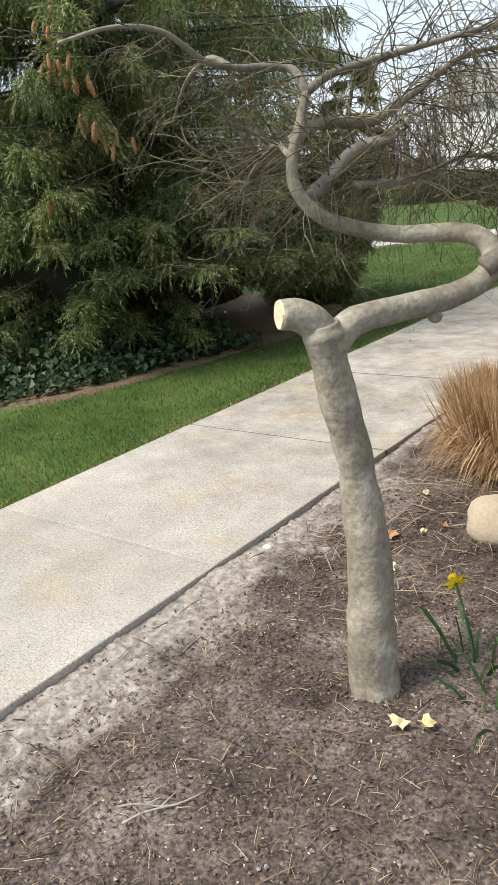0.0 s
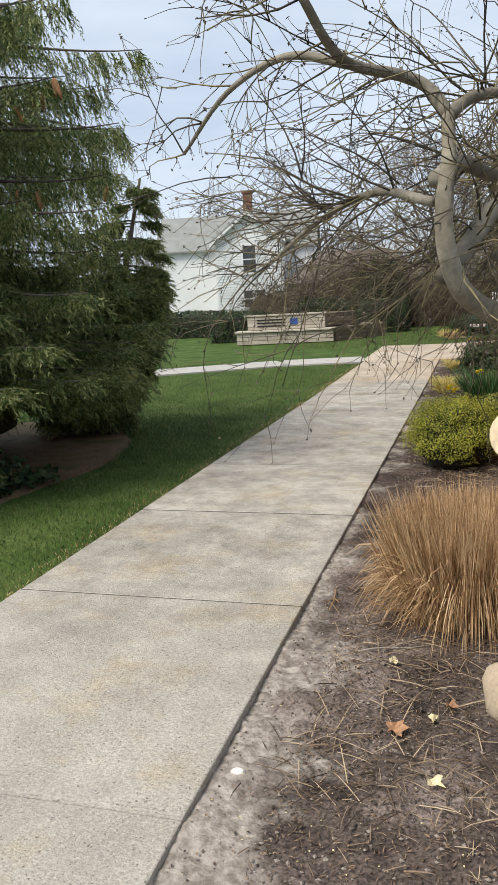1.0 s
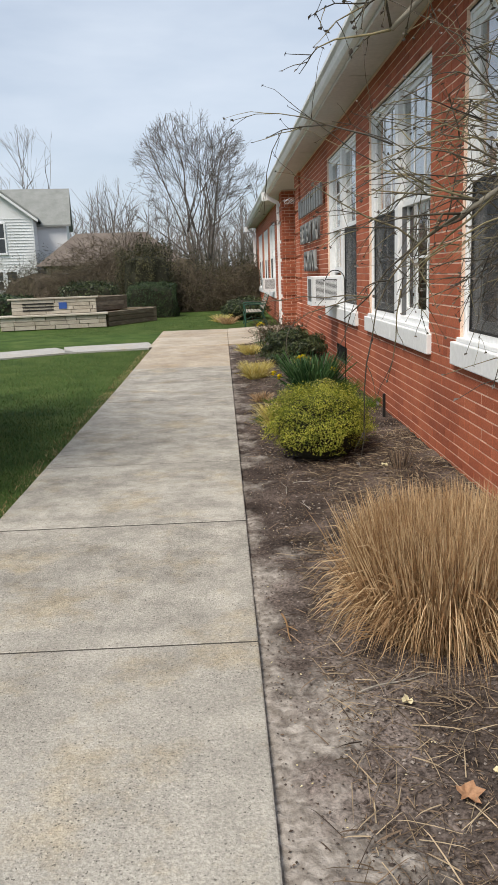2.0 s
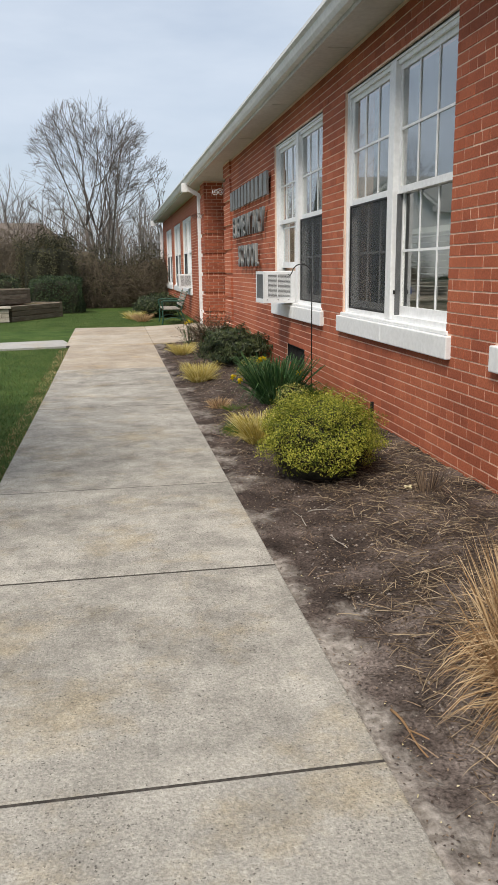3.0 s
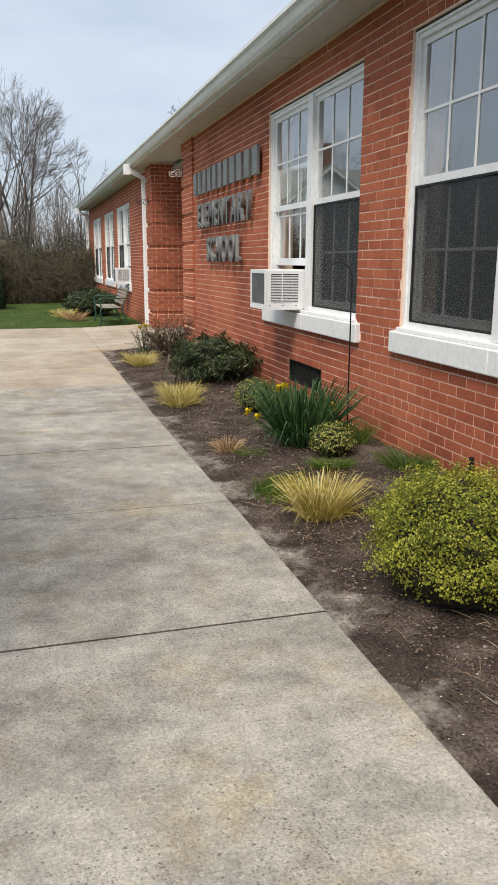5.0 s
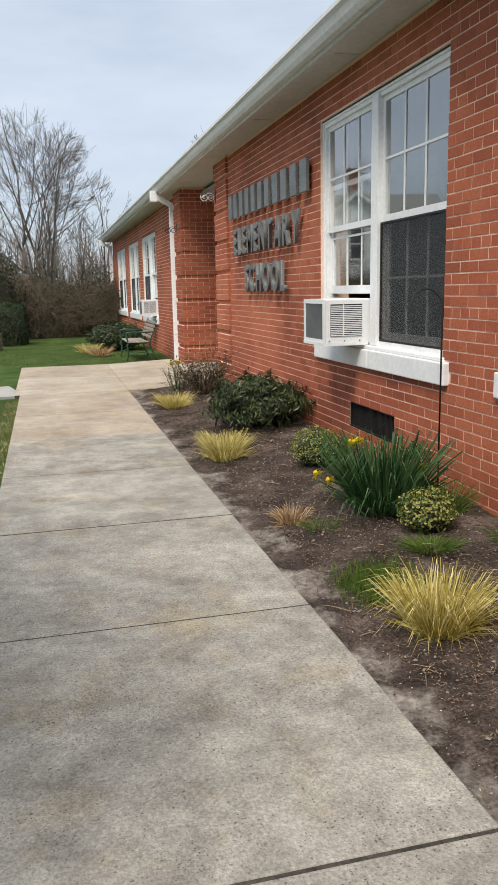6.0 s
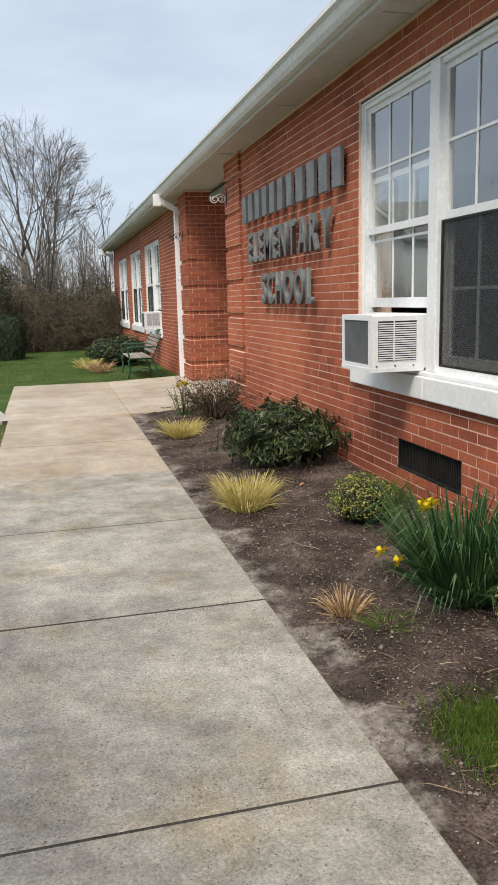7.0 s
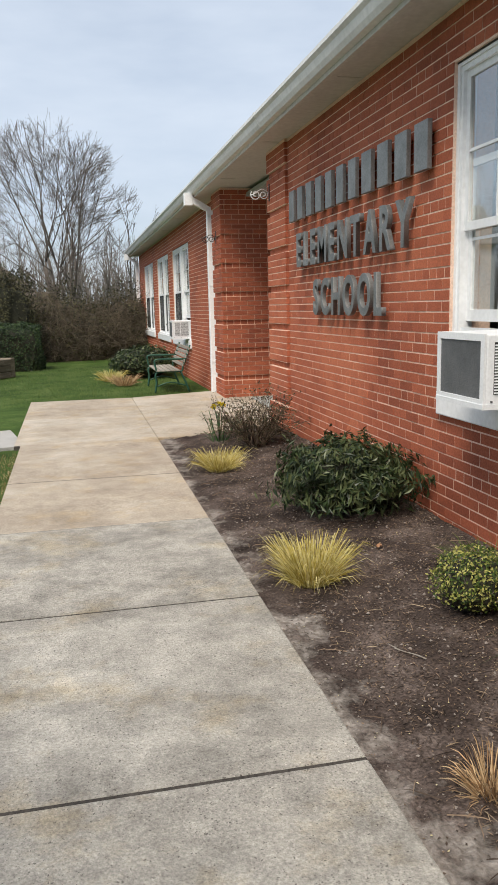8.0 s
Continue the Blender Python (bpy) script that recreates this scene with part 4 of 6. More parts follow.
    for which, (pts, r0, r1) in enumerate(limbs):
        line = smooth_line(pts)
        add_part("limb", tube_mesh("limb", [(local(line), taper(len(line), r0 * 0.94, r1 * 0.9, rng, 0.02))], 12), M_BACKLIT_LIMB if which else M_BARK, t)
        starts.append(line)
    knob = bmesh.new()
    bmesh.ops.create_icosphere(knob, subdivisions=2, radius=0.022, matrix=Matrix.Translation(local((-0.85, 2.02, 1.105))))
    add_part("knob", knob, M_BARK, t)
    lines = []
    # fine drooping twigs fan out from the upper limbs towards the path
    for which, count, length, r in ((1, 14, 0.17, 0.0021), (2, 78, 0.34, 0.0022), (3, 88, 0.34, 0.0023), (4, 34, 0.32, 0.0023), (5, 50, 0.30, 0.0023), (6, 34, 0.34, 0.0024), (7, 8, 0.16, 0.0021), (8, 30, 0.22, 0.0022)):
        line = starts[which]
        for _ in range(count):
            p = line[rng.integers(len(line) // 4, len(line))]
            out = np.array((p[0] + 1.1, (p[1] - 2.1) * 0.8, 0))
            out = out / (np.linalg.norm(out) + 0.15)
            d = out + np.array((-0.22, 0.05, 0.1)) + rng.normal(0, 0.5, 3)
            grow(rng, local(p), d, length * rng.uniform(0.6, 1.25), r, 2, lines, 0.05, 0.45)
    # a denser mop of old twigs low behind the bend
    for _ in range(80):
        p = np.array((-1.28, 2.32, 1.52)) + rng.normal(0, 1, 3) * (0.16, 0.22, 0.05)
        d = np.array((-0.6, 0.05, 0.02)) + rng.normal(0, 0.45, 3)
        grow(rng, local(p), d, rng.uniform(0.16, 0.34), 0.0019, 2, lines, 0.05)
    for _ in range(40):
        p = np.array((-0.92, 2.65, 1.5)) + rng.normal(0, 1, 3) * (0.2, 0.25, 0.07)
        d = rng.normal(0, 0.6, 3) + np.array((-0.2, 0.1, -0.1))
        grow(rng, local(p), d, rng.uniform(0.2, 0.36), 0.0026, 2, lines, 0.05)
    ob = tagged(add_part("twig_growth", tube_mesh("twigs", lines, 4), M_TWIG, t, "fine drooping olive-brown twigs"), kind="stuff")
    buds = np.array([l[0][-1] for l in lines])
    v, f = leaves(rng, buds, np.tile((0, 0, 1.0), (len(buds), 1)), 0.010, 0.006)
    tagged(add_part("bud_growth", mesh_of("buds", v, f), M_DARKTWIG, t), kind="stuff")


small_tree()


# ---- large spruce on the lawn ----
def needle_sprays(rng, base, heading, length, droop, per):
    """Needles set like a bottle brush round bending sprays."""
    m = len(base)
    u = np.tile(np.linspace(0.05, 1, per), m)
    P, D, L, G = (np.repeat(q, per, 0) for q in (base, heading, length, droop))
    D = D / (np.linalg.norm(D, axis=1)[:, None] + 1e-9)
    root = P + D * (L * u)[:, None] + np.array((0, 0, -1.0)) * (G * L * u * u)[:, None]
    n = len(root)
    axis = D + np.array((0, 0, -2.0)) * (G * u)[:, None]
    axis /= np.linalg.norm(axis, axis=1)[:, None]
    out = rng.normal(0, 1, (n, 3))
    out -= axis * np.sum(out * axis, 1)[:, None]
    out /= np.linalg.norm(out, axis=1)[:, None] + 1e-9
    nd = axis * 1.0 + out * 0.62
    tip = root + nd * rng.uniform(0.026, 0.046, n)[:, None]
    w = np.cross(nd, rng.normal(0, 1, (n, 3)))
    w *= 0.0064 / (np.linalg.norm(w, axis=1)[:, None] + 1e-9)
    return np.stack([root - w, root + w, tip], 1).reshape(-1, 3)


def spruce(at, height, reach, seed, label, tiers, cones=0, leader=None, core=1.0):
    """Boughs in tiers: fanned sprays below, hanging curtains above. reach: (height, radius) pairs; tiers: (first, last, step, boughs)."""
    rng = np.random.default_rng(seed)
    t = thing("spruce_tree", label, "tree", at)
    rz, rr = [q for q, _ in reach], [r for _, r in reach]
    thick = 0.035 * height + 0.02
    stem = [(0, 0, -0.1), (0.02, 0, height * 0.35), (0, 0.03, height * 0.8), (0, 0, height)] if leader is None else leader
    add_part("trunk", tube_mesh("trunk", [(stem, [thick, thick * 0.7, thick * 0.3, 0.012])], 12), M_DARKTWIG, t)
    stem = np.array(stem)
    limbs, base, heading, length, droop = [], [], [], [], []
    z, last, step, boughs = tiers
    facing = -0.85  # most boughs are on the sunny side
    while z < last:
        mid = np.array([np.interp(z, stem[:, 2], stem[:, c]) for c in range(2)])
        thin = z > 0.62 * height
        for k in range(boughs // 3 if thin else boughs + (6 if 0.5 < z < 1.9 and leader is None else 0)):
            a = rng.uniform(0, 2 * math.pi) if rng.random() < 0.4 else rng.normal(facing, 0.85)
            ln = float(np.interp(z, rz, rr)) * rng.uniform(0.72, 1.12)
            n = 14
            s = np.linspace(0, 1, n)
            zb = z + rng.uniform(-0.5, 0.5) * step
            rise = ln * (0.22 * s - 0.62 * s ** 2 + 0.36 * s ** 3)
            bend = rng.normal(0, 0.15)
            pts = np.stack([mid[0] + np.cos(a + bend * s) * ln * s, mid[1] + np.sin(a + bend * s) * ln * s, zb + 0.06 * ln + rise], 1)
            pts[:, 2] = np.maximum(pts[:, 2], 0.14)
            limbs.append((pts, np.linspace(0.008 + 0.009 * ln, 0.004, n)))
            m = int((26 + 31 * ln) * 1.05)
            u = rng.uniform(0.08, 1.0, m) ** 0.6
            p = np.stack([np.interp(u, s, pts[:, c]) for c in range(3)], 1)
            along, side = np.array((math.cos(a), math.sin(a), -0.1)), np.array((-math.sin(a), math.cos(a), 0))
            sgn = rng.choice((-1, 1), m)[:, None]
            curtain = min(1.0, max(0.0, (z - 1.3) / 0.9)) * rng.uniform(0.35, 1.0) if leader is None else 0.15
            d = along * rng.uniform(0.35, 1.0, m)[:, None] + side * sgn * rng.uniform(0.1, 0.8, m)[:, None] + rng.normal(0, 0.12, (m, 3))
            d = d * (1 - 0.75 * curtain) + np.array((0, 0, -1.0)) * (0.15 + curtain * rng.uniform(0.4, 1.2, m))[:, None]
            base.append(p)
            heading.append(d)
            length.append(rng.uniform(0.16, 0.42, m) * (1.15 - 0.4 * u) * min(1.0, 0.45 + 0.3 * ln) * (1 + 0.25 * curtain))
            droop.append(rng.uniform(0.1, 0.5, m))
        z += step * (2 if thin else 1)
    # boughs that reach out to the path, with fuller bunches of cones at their ends
    ends = []
    for turn, high in ((-48, 2.62), (-45, 2.52), (-43, 2.2), (-47, 2.95), (-41, 2.06)) if cones else ():
        c, w = math.cos(math.radians(turn)), math.sin(math.radians(turn))
        s = np.linspace(0, 1, 14)
        pts = np.stack([(0.9 + 1.7 * s) * c, (0.9 + 1.7 * s) * w, high + 0.30 - 0.24 * s * s], 1)
        limbs.append((pts, np.linspace(0.02, 0.006, 14)))
        u = rng.uniform(0.1, 1.0, 70)
        base.append(np.stack([np.interp(u, s, pts[:, q]) for q in range(3)], 1))
        heading.append(np.array((c, w, -0.5)) * rng.uniform(0.3, 1.0, (70, 1)) + rng.normal(0, 0.4, (70, 3)) * (1, 1, 0.5))
        length.append(rng.uniform(0.16, 0.36, 70))
        droop.append(rng.uniform(0.2, 0.6, 70))
        ends += [pts[-1] + rng.normal(0, 1, 3) * (0.07, 0.07, 0.04) for _ in range(6)]
    base, heading, length, droop = (np.concatenate(q) for q in (base, heading, length, droop))
    # side shoots stand off every spray
    b2 = np.concatenate([base + heading / (np.linalg.norm(heading, axis=1)[:, None]) * (length * w)[:, None] for w in (0.25, 0.5)])
    h2 = np.concatenate([heading, heading]) + rng.normal(0, 0.5, (len(base) * 2, 3))
    l2 = np.concatenate([length, length]) * rng.uniform(0.25, 0.5, len(base) * 2)
    v = np.concatenate([needle_sprays(rng, base, heading, length, droop, 20), needle_sprays(rng, b2, h2, l2, np.full(len(b2), 0.25), 7)])
    f = np.arange(len(v)).reshape(-1, 3).tolist()
    tagged(add_part("bough_growth", tube_mesh("limbs", limbs, 5), M_DARKTWIG, t), kind="stuff")
    tagged(add_part("crown", mesh_of("crown", v, f), M_SPRUCE, t, "drooping green needle sprays"), kind="stuff")
    # solid core added here; its dark colour plays the shade between the boughs
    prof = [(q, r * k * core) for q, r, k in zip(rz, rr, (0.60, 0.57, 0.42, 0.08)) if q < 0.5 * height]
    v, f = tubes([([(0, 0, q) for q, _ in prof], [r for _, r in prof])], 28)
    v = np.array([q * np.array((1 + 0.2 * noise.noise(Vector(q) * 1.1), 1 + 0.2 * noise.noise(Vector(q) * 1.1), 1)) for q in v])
    add_part("dark_core", mesh_of("dark_core", v, f, True), M_SHADECORE, t)
    # cones hang in bunches from the boughs on the path side
    hung = [p for p, _ in limbs if 1.6 < p[-1][2] < 3.7 and p[-1][0] - p[-1][1] > 1.2 * abs(p[-1][2]) ** 0.5]
    spots = []
    for k in range(cones):
        if k % 4 == 0:
            bough = hung[rng.integers(len(hung))]
        spots.append(bough[rng.integers(9, 14)] + rng.normal(0, 0.03, 3))
    spots += ends
    for x, y, zc in spots:
        ln = rng.uniform(0.11, 0.16)
        prof = [(0.004, 0), (0.015, 0.12), (0.019, 0.4), (0.016, 0.75), (0.005, 1.0)]
        add_part("cone", tube_mesh("cone", [([(0, 0, -ln * q) for _, q in prof], [c for c, _ in prof])], 8), M_CONE, t, m=Matrix.Translation((x, y, zc - 0.06)) @ pose(0, 0, 0, rng.uniform(-14, 14), rng.uniform(-14, 14), 0))
    return t


spruce((-6.95, 6.5, GROUND), 7.4, [(0.3, 2.45), (1.0, 2.7), (1.9, 2.66), (3.6, 2.78), (6.8, 0.3)], 5, "tall dark green spruce with drooping branches and hanging cones", (0.3, 6.9, 0.21, 11), 110)
spruce((-5.48, 8.55, GROUND), 2.8, [(0.2, 0.50), (0.6, 0.62), (1.2, 0.58), (1.7, 0.50), (2.75, 0.10)], 6, "bushy young spruce with a bare leading shoot", (0.2, 2.7, 0.085, 13), leader=[(-0.1, 0, -0.1), (-0.02, 0, 0.7), (0.50, -0.02, 1.75), (0.80, -0.05, 2.8)])

# ivy round its foot
_rng = np.random.default_rng(12)
_n = 6500
_a = _rng.uniform(-2.6, 1.2, _n)
_r = _rng.uniform(0.55, 1.0, _n)
_c = np.stack([-6.95 + (2.35 + 0.15 * np.sin(5 * _a)) * _r * np.cos(_a), 5.9 + (2.75 + 0.2 * np.sin(4 * _a)) * _r * np.sin(_a), GROUND + 0.04 + 0.30 * _rng.random(_n) ** 1.6 * (1.15 - _r) * 2.4], 1)
_c = _c[(_c[:, 1] < 6.1)]
_v, _f = leaves(_rng, _c, np.tile((0.35, -0.35, 1.0), (len(_c), 1)), 0.085, 0.075)
ivy = tagged(add_part("ivy", mesh_of("ivy", _v, _f), M_IVY), "glossy dark ivy covering the ground under the spruce", "ivy", kind="stuff")

# lawn blades beside the path
_rng = np.random.default_rng(14)


def blade_field(name, count, x0, x1, y0, y1, height, material, label, seed, keep=None):
    rng = np.random.default_rng(seed)
    root = np.stack([rng.uniform(x0, x1, count), rng.uniform(y0, y1, count), np.zeros(count)], 1)
    root[:, 2] = GROUND - 0.005 + 0.0085 * np.clip(root[:, 1] - 11.3, 0, 9)
    if keep is not None:
        root = root[keep(root)]
    edge = np.minimum.reduce([root[:, 0] - x0, (root[:, 1] - y0) * 0.8, (y1 - root[:, 1]) * 0.8])
    root = root[rng.random(len(root)) < np.clip(edge / 1.2, 0.0, 1.0)] if x1 - x0 > 1 else root
    h = height * rng.uniform(0.5, 1.2, len(root))
    tip = root + np.stack([rng.normal(0, 0.45, len(root)) * h, rng.normal(0, 0.45, len(root)) * h, h], 1)
    v, f = blades(rng, root, tip, 0.004, 0.02)
    return tagged(add_part(name, mesh_of(name, v, f), material), label, "grass", kind="stuff")


def ragged(p):
    wob = 0.10 + 0.05 * np.sin(p[:, 1] * 3.1) + 0.05 * np.sin(p[:, 1] * 7.7 + 1)
    return -3.42 - p[:, 0] < wob


def not_earth(p):
    wob = 0.12 * np.sin(p[:, 1] * 2.3) + 0.1 * np.sin(p[:, 1] * 5.1 + p[:, 0] * 3)
    return ((p[:, 0] + 6.2) / (1.62 + wob)) ** 2 + ((p[:, 1] - 6.3) / (3.05 + wob)) ** 2 > 1


blade_field("lawn_grass", 90000, -6.4, -3.43, -0.5, 10.0, 0.032, M_BLADE, "short green grass beside the path", 31, not_earth)
blade_field("lawn_grass", 65000, -8.5, -3.43, 8.5, 17.5, 0.032, M_BLADE, "short green grass beside the path", 32, not_earth)
blade_field("lawn_grass", 2200, -3.6, -3.42, 0.5, 16.0, 0.032, M_STRAW, "dry straw-coloured grass along the path edge", 33)
blade_field("dry_verge", 7000, -3.66, -3.42, 0.3, 16.0, 0.016, M_STRAW, "trodden brown grass along the path edge", 35, ragged)
blade_field("lawn_grass", 30000, -7.0, -0.7, 19.5, 29.0, 0.04, M_BLADE, "short green grass beyond the entrance walk", 34)


# ---- planting bed: plants ----
def tuft(name, label, category, at, radius, height, count, material, width, seed, spread=1.0, sag=0.12, droopers=0.3, group=""):
    """A clump of arching blades."""
    rng = np.random.default_rng(seed)
    t = thing(name, label, category, (at[0], at[1], bed_z(*at)), group=group)
    a, r = rng.uniform(0, 2 * math.pi, count), np.sqrt(rng.random(count))
    root = np.stack([np.cos(a) * r * radius * 0.45, np.sin(a) * r * radius * 0.45, np.full(count, -0.01)], 1)
    lean = r * spread * rng.uniform(0.6, 1.2, count)
    h = height * rng.uniform(0.6, 1.05, count)
    h = np.where(rng.random(count) < droopers, h * rng.uniform(0.1, 0.5, count), h)
    a2 = a + rng.normal(0, 0.4, count)
    tip = np.stack([root[:, 0] + np.cos(a2) * lean * radius, root[:, 1] + np.sin(a2) * lean * radius, h], 1)
    v, f = blades(rng, root, tip, width, sag)
    tagged(add_part("leafage", mesh_of("blades", v, f), material, t), kind="stuff")
    return t


# cut-back fountain grass: a dense sheaf of dry stems
rng = np.random.default_rng(41)
fountain = thing("fountain_grass", "dense tan clump of cut dry ornamental grass", "ornamental grass", (-1.17, 3.76, bed_z(-1.17, 3.76)))
n = 7000
a, r = rng.uniform(0, 6.283, n), np.sqrt(rng.random(n))
root = np.stack([np.cos(a) * r * 0.30, np.sin(a) * r * 0.30, np.full(n, -0.01)], 1)
tip = np.stack([root[:, 0] * 1.28 + rng.normal(0, 0.075, n), root[:, 1] * 1.28 + rng.normal(0, 0.075, n), 0.56 - np.abs(rng.normal(0, 0.09, n)) - 0.04 * r], 1)
v, f = blades(rng, root, tip, 0.005, rng.normal(0.0, 0.03, (n, 1)))
tagged(add_part("stem_growth", mesh_of("stems", v, f), M_STRAW, fountain), kind="stuff")
n = 2300
a = rng.uniform(0, 6.283, n)
root = np.stack([np.cos(a) * 0.28, np.sin(a) * 0.28, rng.uniform(0, 0.3, n)], 1)
tip = np.stack([np.cos(a) * rng.uniform(0.3, 0.6, n), np.sin(a) * rng.uniform(0.3, 0.6, n), np.maximum(0.0, rng.normal(0.08, 0.12, n))], 1)
v, f = blades(rng, root, tip, 0.004, 0.16)
tagged(add_part("bent_growth", mesh_of("bent_stems", v, f), M_STRAW, fountain), kind="stuff")

# mossy golden shrub and other rounded shrubs
def shrub(name, label, at, rx, ry, h, count, leaf, width, material, seed, core=0.8, lumps=0.12, category="shrub", z0=None, droop=0.0, up=0.3):
    rng = np.random.default_rng(seed)
    zb = bed_z(*at) if z0 is None else z0
    t = thing(name, label, category, (at[0], at[1], zb))
    d = rng.normal(0, 1, (count, 3))
    d /= np.linalg.norm(d, axis=1)[:, None]
    d[:, 2] = np.abs(d[:, 2]) * rng.choice((1, 1, 1, -0.55), count)
    rr = rng.uniform(0.72, 1.02, count)
    lump = np.array([1 + lumps * noise.noise(Vector(q) * 3.1 + Vector((seed, 0, 0))) + lumps * 0.7 * noise.noise(Vector(q) * 7.3) for q in d])
    c = d * (rr * lump)[:, None] * (rx, ry, h * 0.62) + (0, 0, h * 0.40)
    c[:, 2] = np.maximum(c[:, 2], 0.015)
    v, f = leaves(rng, c, d + (0, 0, up), leaf, width, droop)
    tagged(add_part("foliage", mesh_of("foliage", v, f), material, t), kind="stuff")
    lines = []
    for k in range(60):
        q = d[k] * (rx * 0.85, ry * 0.85, h * 0.5) + (0, 0, h * 0.40)
        q[2] = max(q[2], 0.03)
        lines.append(([(0.02 * math.cos(k), 0.02 * math.sin(k), -0.02), tuple(q * 0.5), tuple(q)], [0.008, 0.005, 0.002]))
    tagged(add_part("stem_growth", tube_mesh("stems", lines, 4), M_DARKTWIG, t), kind="stuff")
    # added solid core, coloured as the shade within the shrub
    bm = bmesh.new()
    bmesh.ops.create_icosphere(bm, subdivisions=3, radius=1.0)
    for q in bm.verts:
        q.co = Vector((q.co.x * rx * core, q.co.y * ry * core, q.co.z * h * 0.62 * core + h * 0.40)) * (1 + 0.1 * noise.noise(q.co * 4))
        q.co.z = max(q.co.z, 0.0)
    add_part("dark_core", bm, M_SHADECORE, t)
    return t


shrub("golden_shrub", "low rounded yellow-green evergreen shrub", (-1.33, 6.70), 0.41, 0.43, 0.54, 33000, 0.0145, 0.0095, M_YEW, 51, 0.78, 0.26)
shrub("laurel_shrub", "dark green glossy spreading laurel shrub", (-0.98, 12.66), 0.50, 0.52, 0.48, 5600, 0.080, 0.020, M_LAUREL, 52, 0.60, 0.5, droop=-1.4)
shrub("variegated_shrub", "small yellow-edged shrub beside the daffodils", (-1.0, 8.98), 0.17, 0.17, 0.25, 1300, 0.024, 0.015, M_VARIEG, 53, 0.7)
shrub("variegated_shrub", "small green and cream shrub below the vent", (-1.04, 10.75), 0.22, 0.22, 0.30, 2400, 0.019, 0.011, M_VARIEG, 54, 0.68)
shrub("laurel_shrub", "dark green shrub next to the bench", (-1.35, 24.6), 0.72, 0.9, 0.66, 3200, 0.09, 0.04, M_LAUREL, 55, 0.78, 0.2, z0=FAR_GROUND)
tuft("yellow_grass", "low tuft of yellow striped grass", "ornamental grass", (-1.52, 7.86), 0.22, 0.22, 1000, M_YGRASS, 0.004, 61, 1.15, 0.24, group="yellow grass tufts")
tuft("yellow_grass", "low tuft of yellow striped grass", "ornamental grass", (-1.61, 11.5), 0.22, 0.22, 1000, M_YGRASS, 0.004, 62, 1.1, 0.24, group="yellow grass tufts")
tuft("yellow_grass", "low tuft of yellow striped grass", "ornamental grass", (-1.57, 14.45), 0.22, 0.16, 700, M_YGRASS, 0.004, 63, 1.15, 0.24, group="yellow grass tufts")
tuft("dry_tuft", "small half-dry grass tuft at the path side", "grass tuft", (-1.62, 9.56), 0.13, 0.11, 260, M_STRAW, 0.004, 64)
tuft("green_tuft", "fine green grass growing by the wall", "grass tuft", (-0.80, 11.0), 0.22, 0.2, 420, M_MOSS, 0.0035, 65)
tuft("green_tuft", "fine green grass growing among the daffodils", "grass tuft", (-0.75, 9.25), 0.22, 0.18, 380, M_MOSS, 0.0035, 66)
tuft("yellow_grass", "pale dry grass beside the far shrub", "ornamental grass", (-2.1, 23.6), 0.3, 0.22, 300, M_YGRASS, 0.01, 67)
tuft("yellow_grass", "pale dry grass beside the far shrub", "ornamental grass", (-1.9, 22.6), 0.3, 0.2, 300, M_STRAW, 0.01, 68)
tuft("green_tuft", "low green weeds in the bare soil", "grass tuft", (-1.50, 9.36), 0.14, 0.035, 150, M_MOSS, 0.003, 261)
tuft("green_tuft", "low green weeds in the bare soil", "grass tuft", (-1.12, 8.68), 0.16, 0.055, 420, M_MOSS, 0.0035, 262)
tuft("green_tuft", "fine green grass growing by the wall", "grass tuft", (-0.68, 8.45), 0.22, 0.12, 320, M_MOSS, 0.0035, 264)
tuft("cut_stems", "brown cut-back perennial stubble in the mulch", "plant stubble", (-0.86, 6.02), 0.13, 0.15, 60, M_CHIP, 0.007, 266, 0.5, 0.02, 0.2)
# patch of moss-like seedling grass
rng = np.random.default_rng(69)
n = 5200
q = np.stack([-1.52 + rng.normal(0, 0.085, n), 8.43 + rng.normal(0, 0.11, n)], 1)
root = np.array([(x, y, bed_z(x, y)) for x, y in q])
tip = root + np.stack([rng.normal(0, 0.015, n), rng.normal(0, 0.015, n), rng.uniform(0.02, 0.05, n)], 1)
v, f = blades(rng, root, tip, 0.003, 0.02)
tagged(add_part("moss_patch", mesh_of("moss_patch", v, f), M_MOSS), "bright green mossy patch of fine grass", "moss", kind="stuff")


def flower(parent, at, tilt, rng):
    """Daffodil head with six petals and a trumpet, and its stalk."""
    stalk = [(0, 0, 0), (at[0] * 0.5, at[1] * 0.5, at[2] * 0.62), at]
    add_part("stalk", tube_mesh("stalk", [(smooth_line(stalk, 4), [0.004] * 9)], 5), M_DAFF, parent)
    v, fs = [], []
    for k in range(6):
        a = k * math.pi / 3 + 0.2
        o = len(v)
        c, s = math.cos(a), math.sin(a)
        v += [(0, 0, 0), (0.022 * c - 0.012 * s, 0.022 * s + 0.012 * c, 0.004), (0.045 * c, 0.045 * s, 0.001), (0.022 * c + 0.012 * s, 0.022 * s - 0.012 * c, 0.004)]
        fs.append((o, o + 1, o + 2, o + 3))
    me = mesh_of("petals", v, fs)
    m = Matrix.Translation(at) @ pose(0, 0, 0, tilt[0], tilt[1], 0)
    head = add_part("petals", me, M_PETAL, parent, m=m)
    ring = [(0, 0, 0.001), (0, 0, 0.012), (0, 0, 0.028)]
    add_part("trumpet", tube_mesh("trumpet", [(ring, [0.008, 0.010, 0.016])], 10), M_PETAL, head)


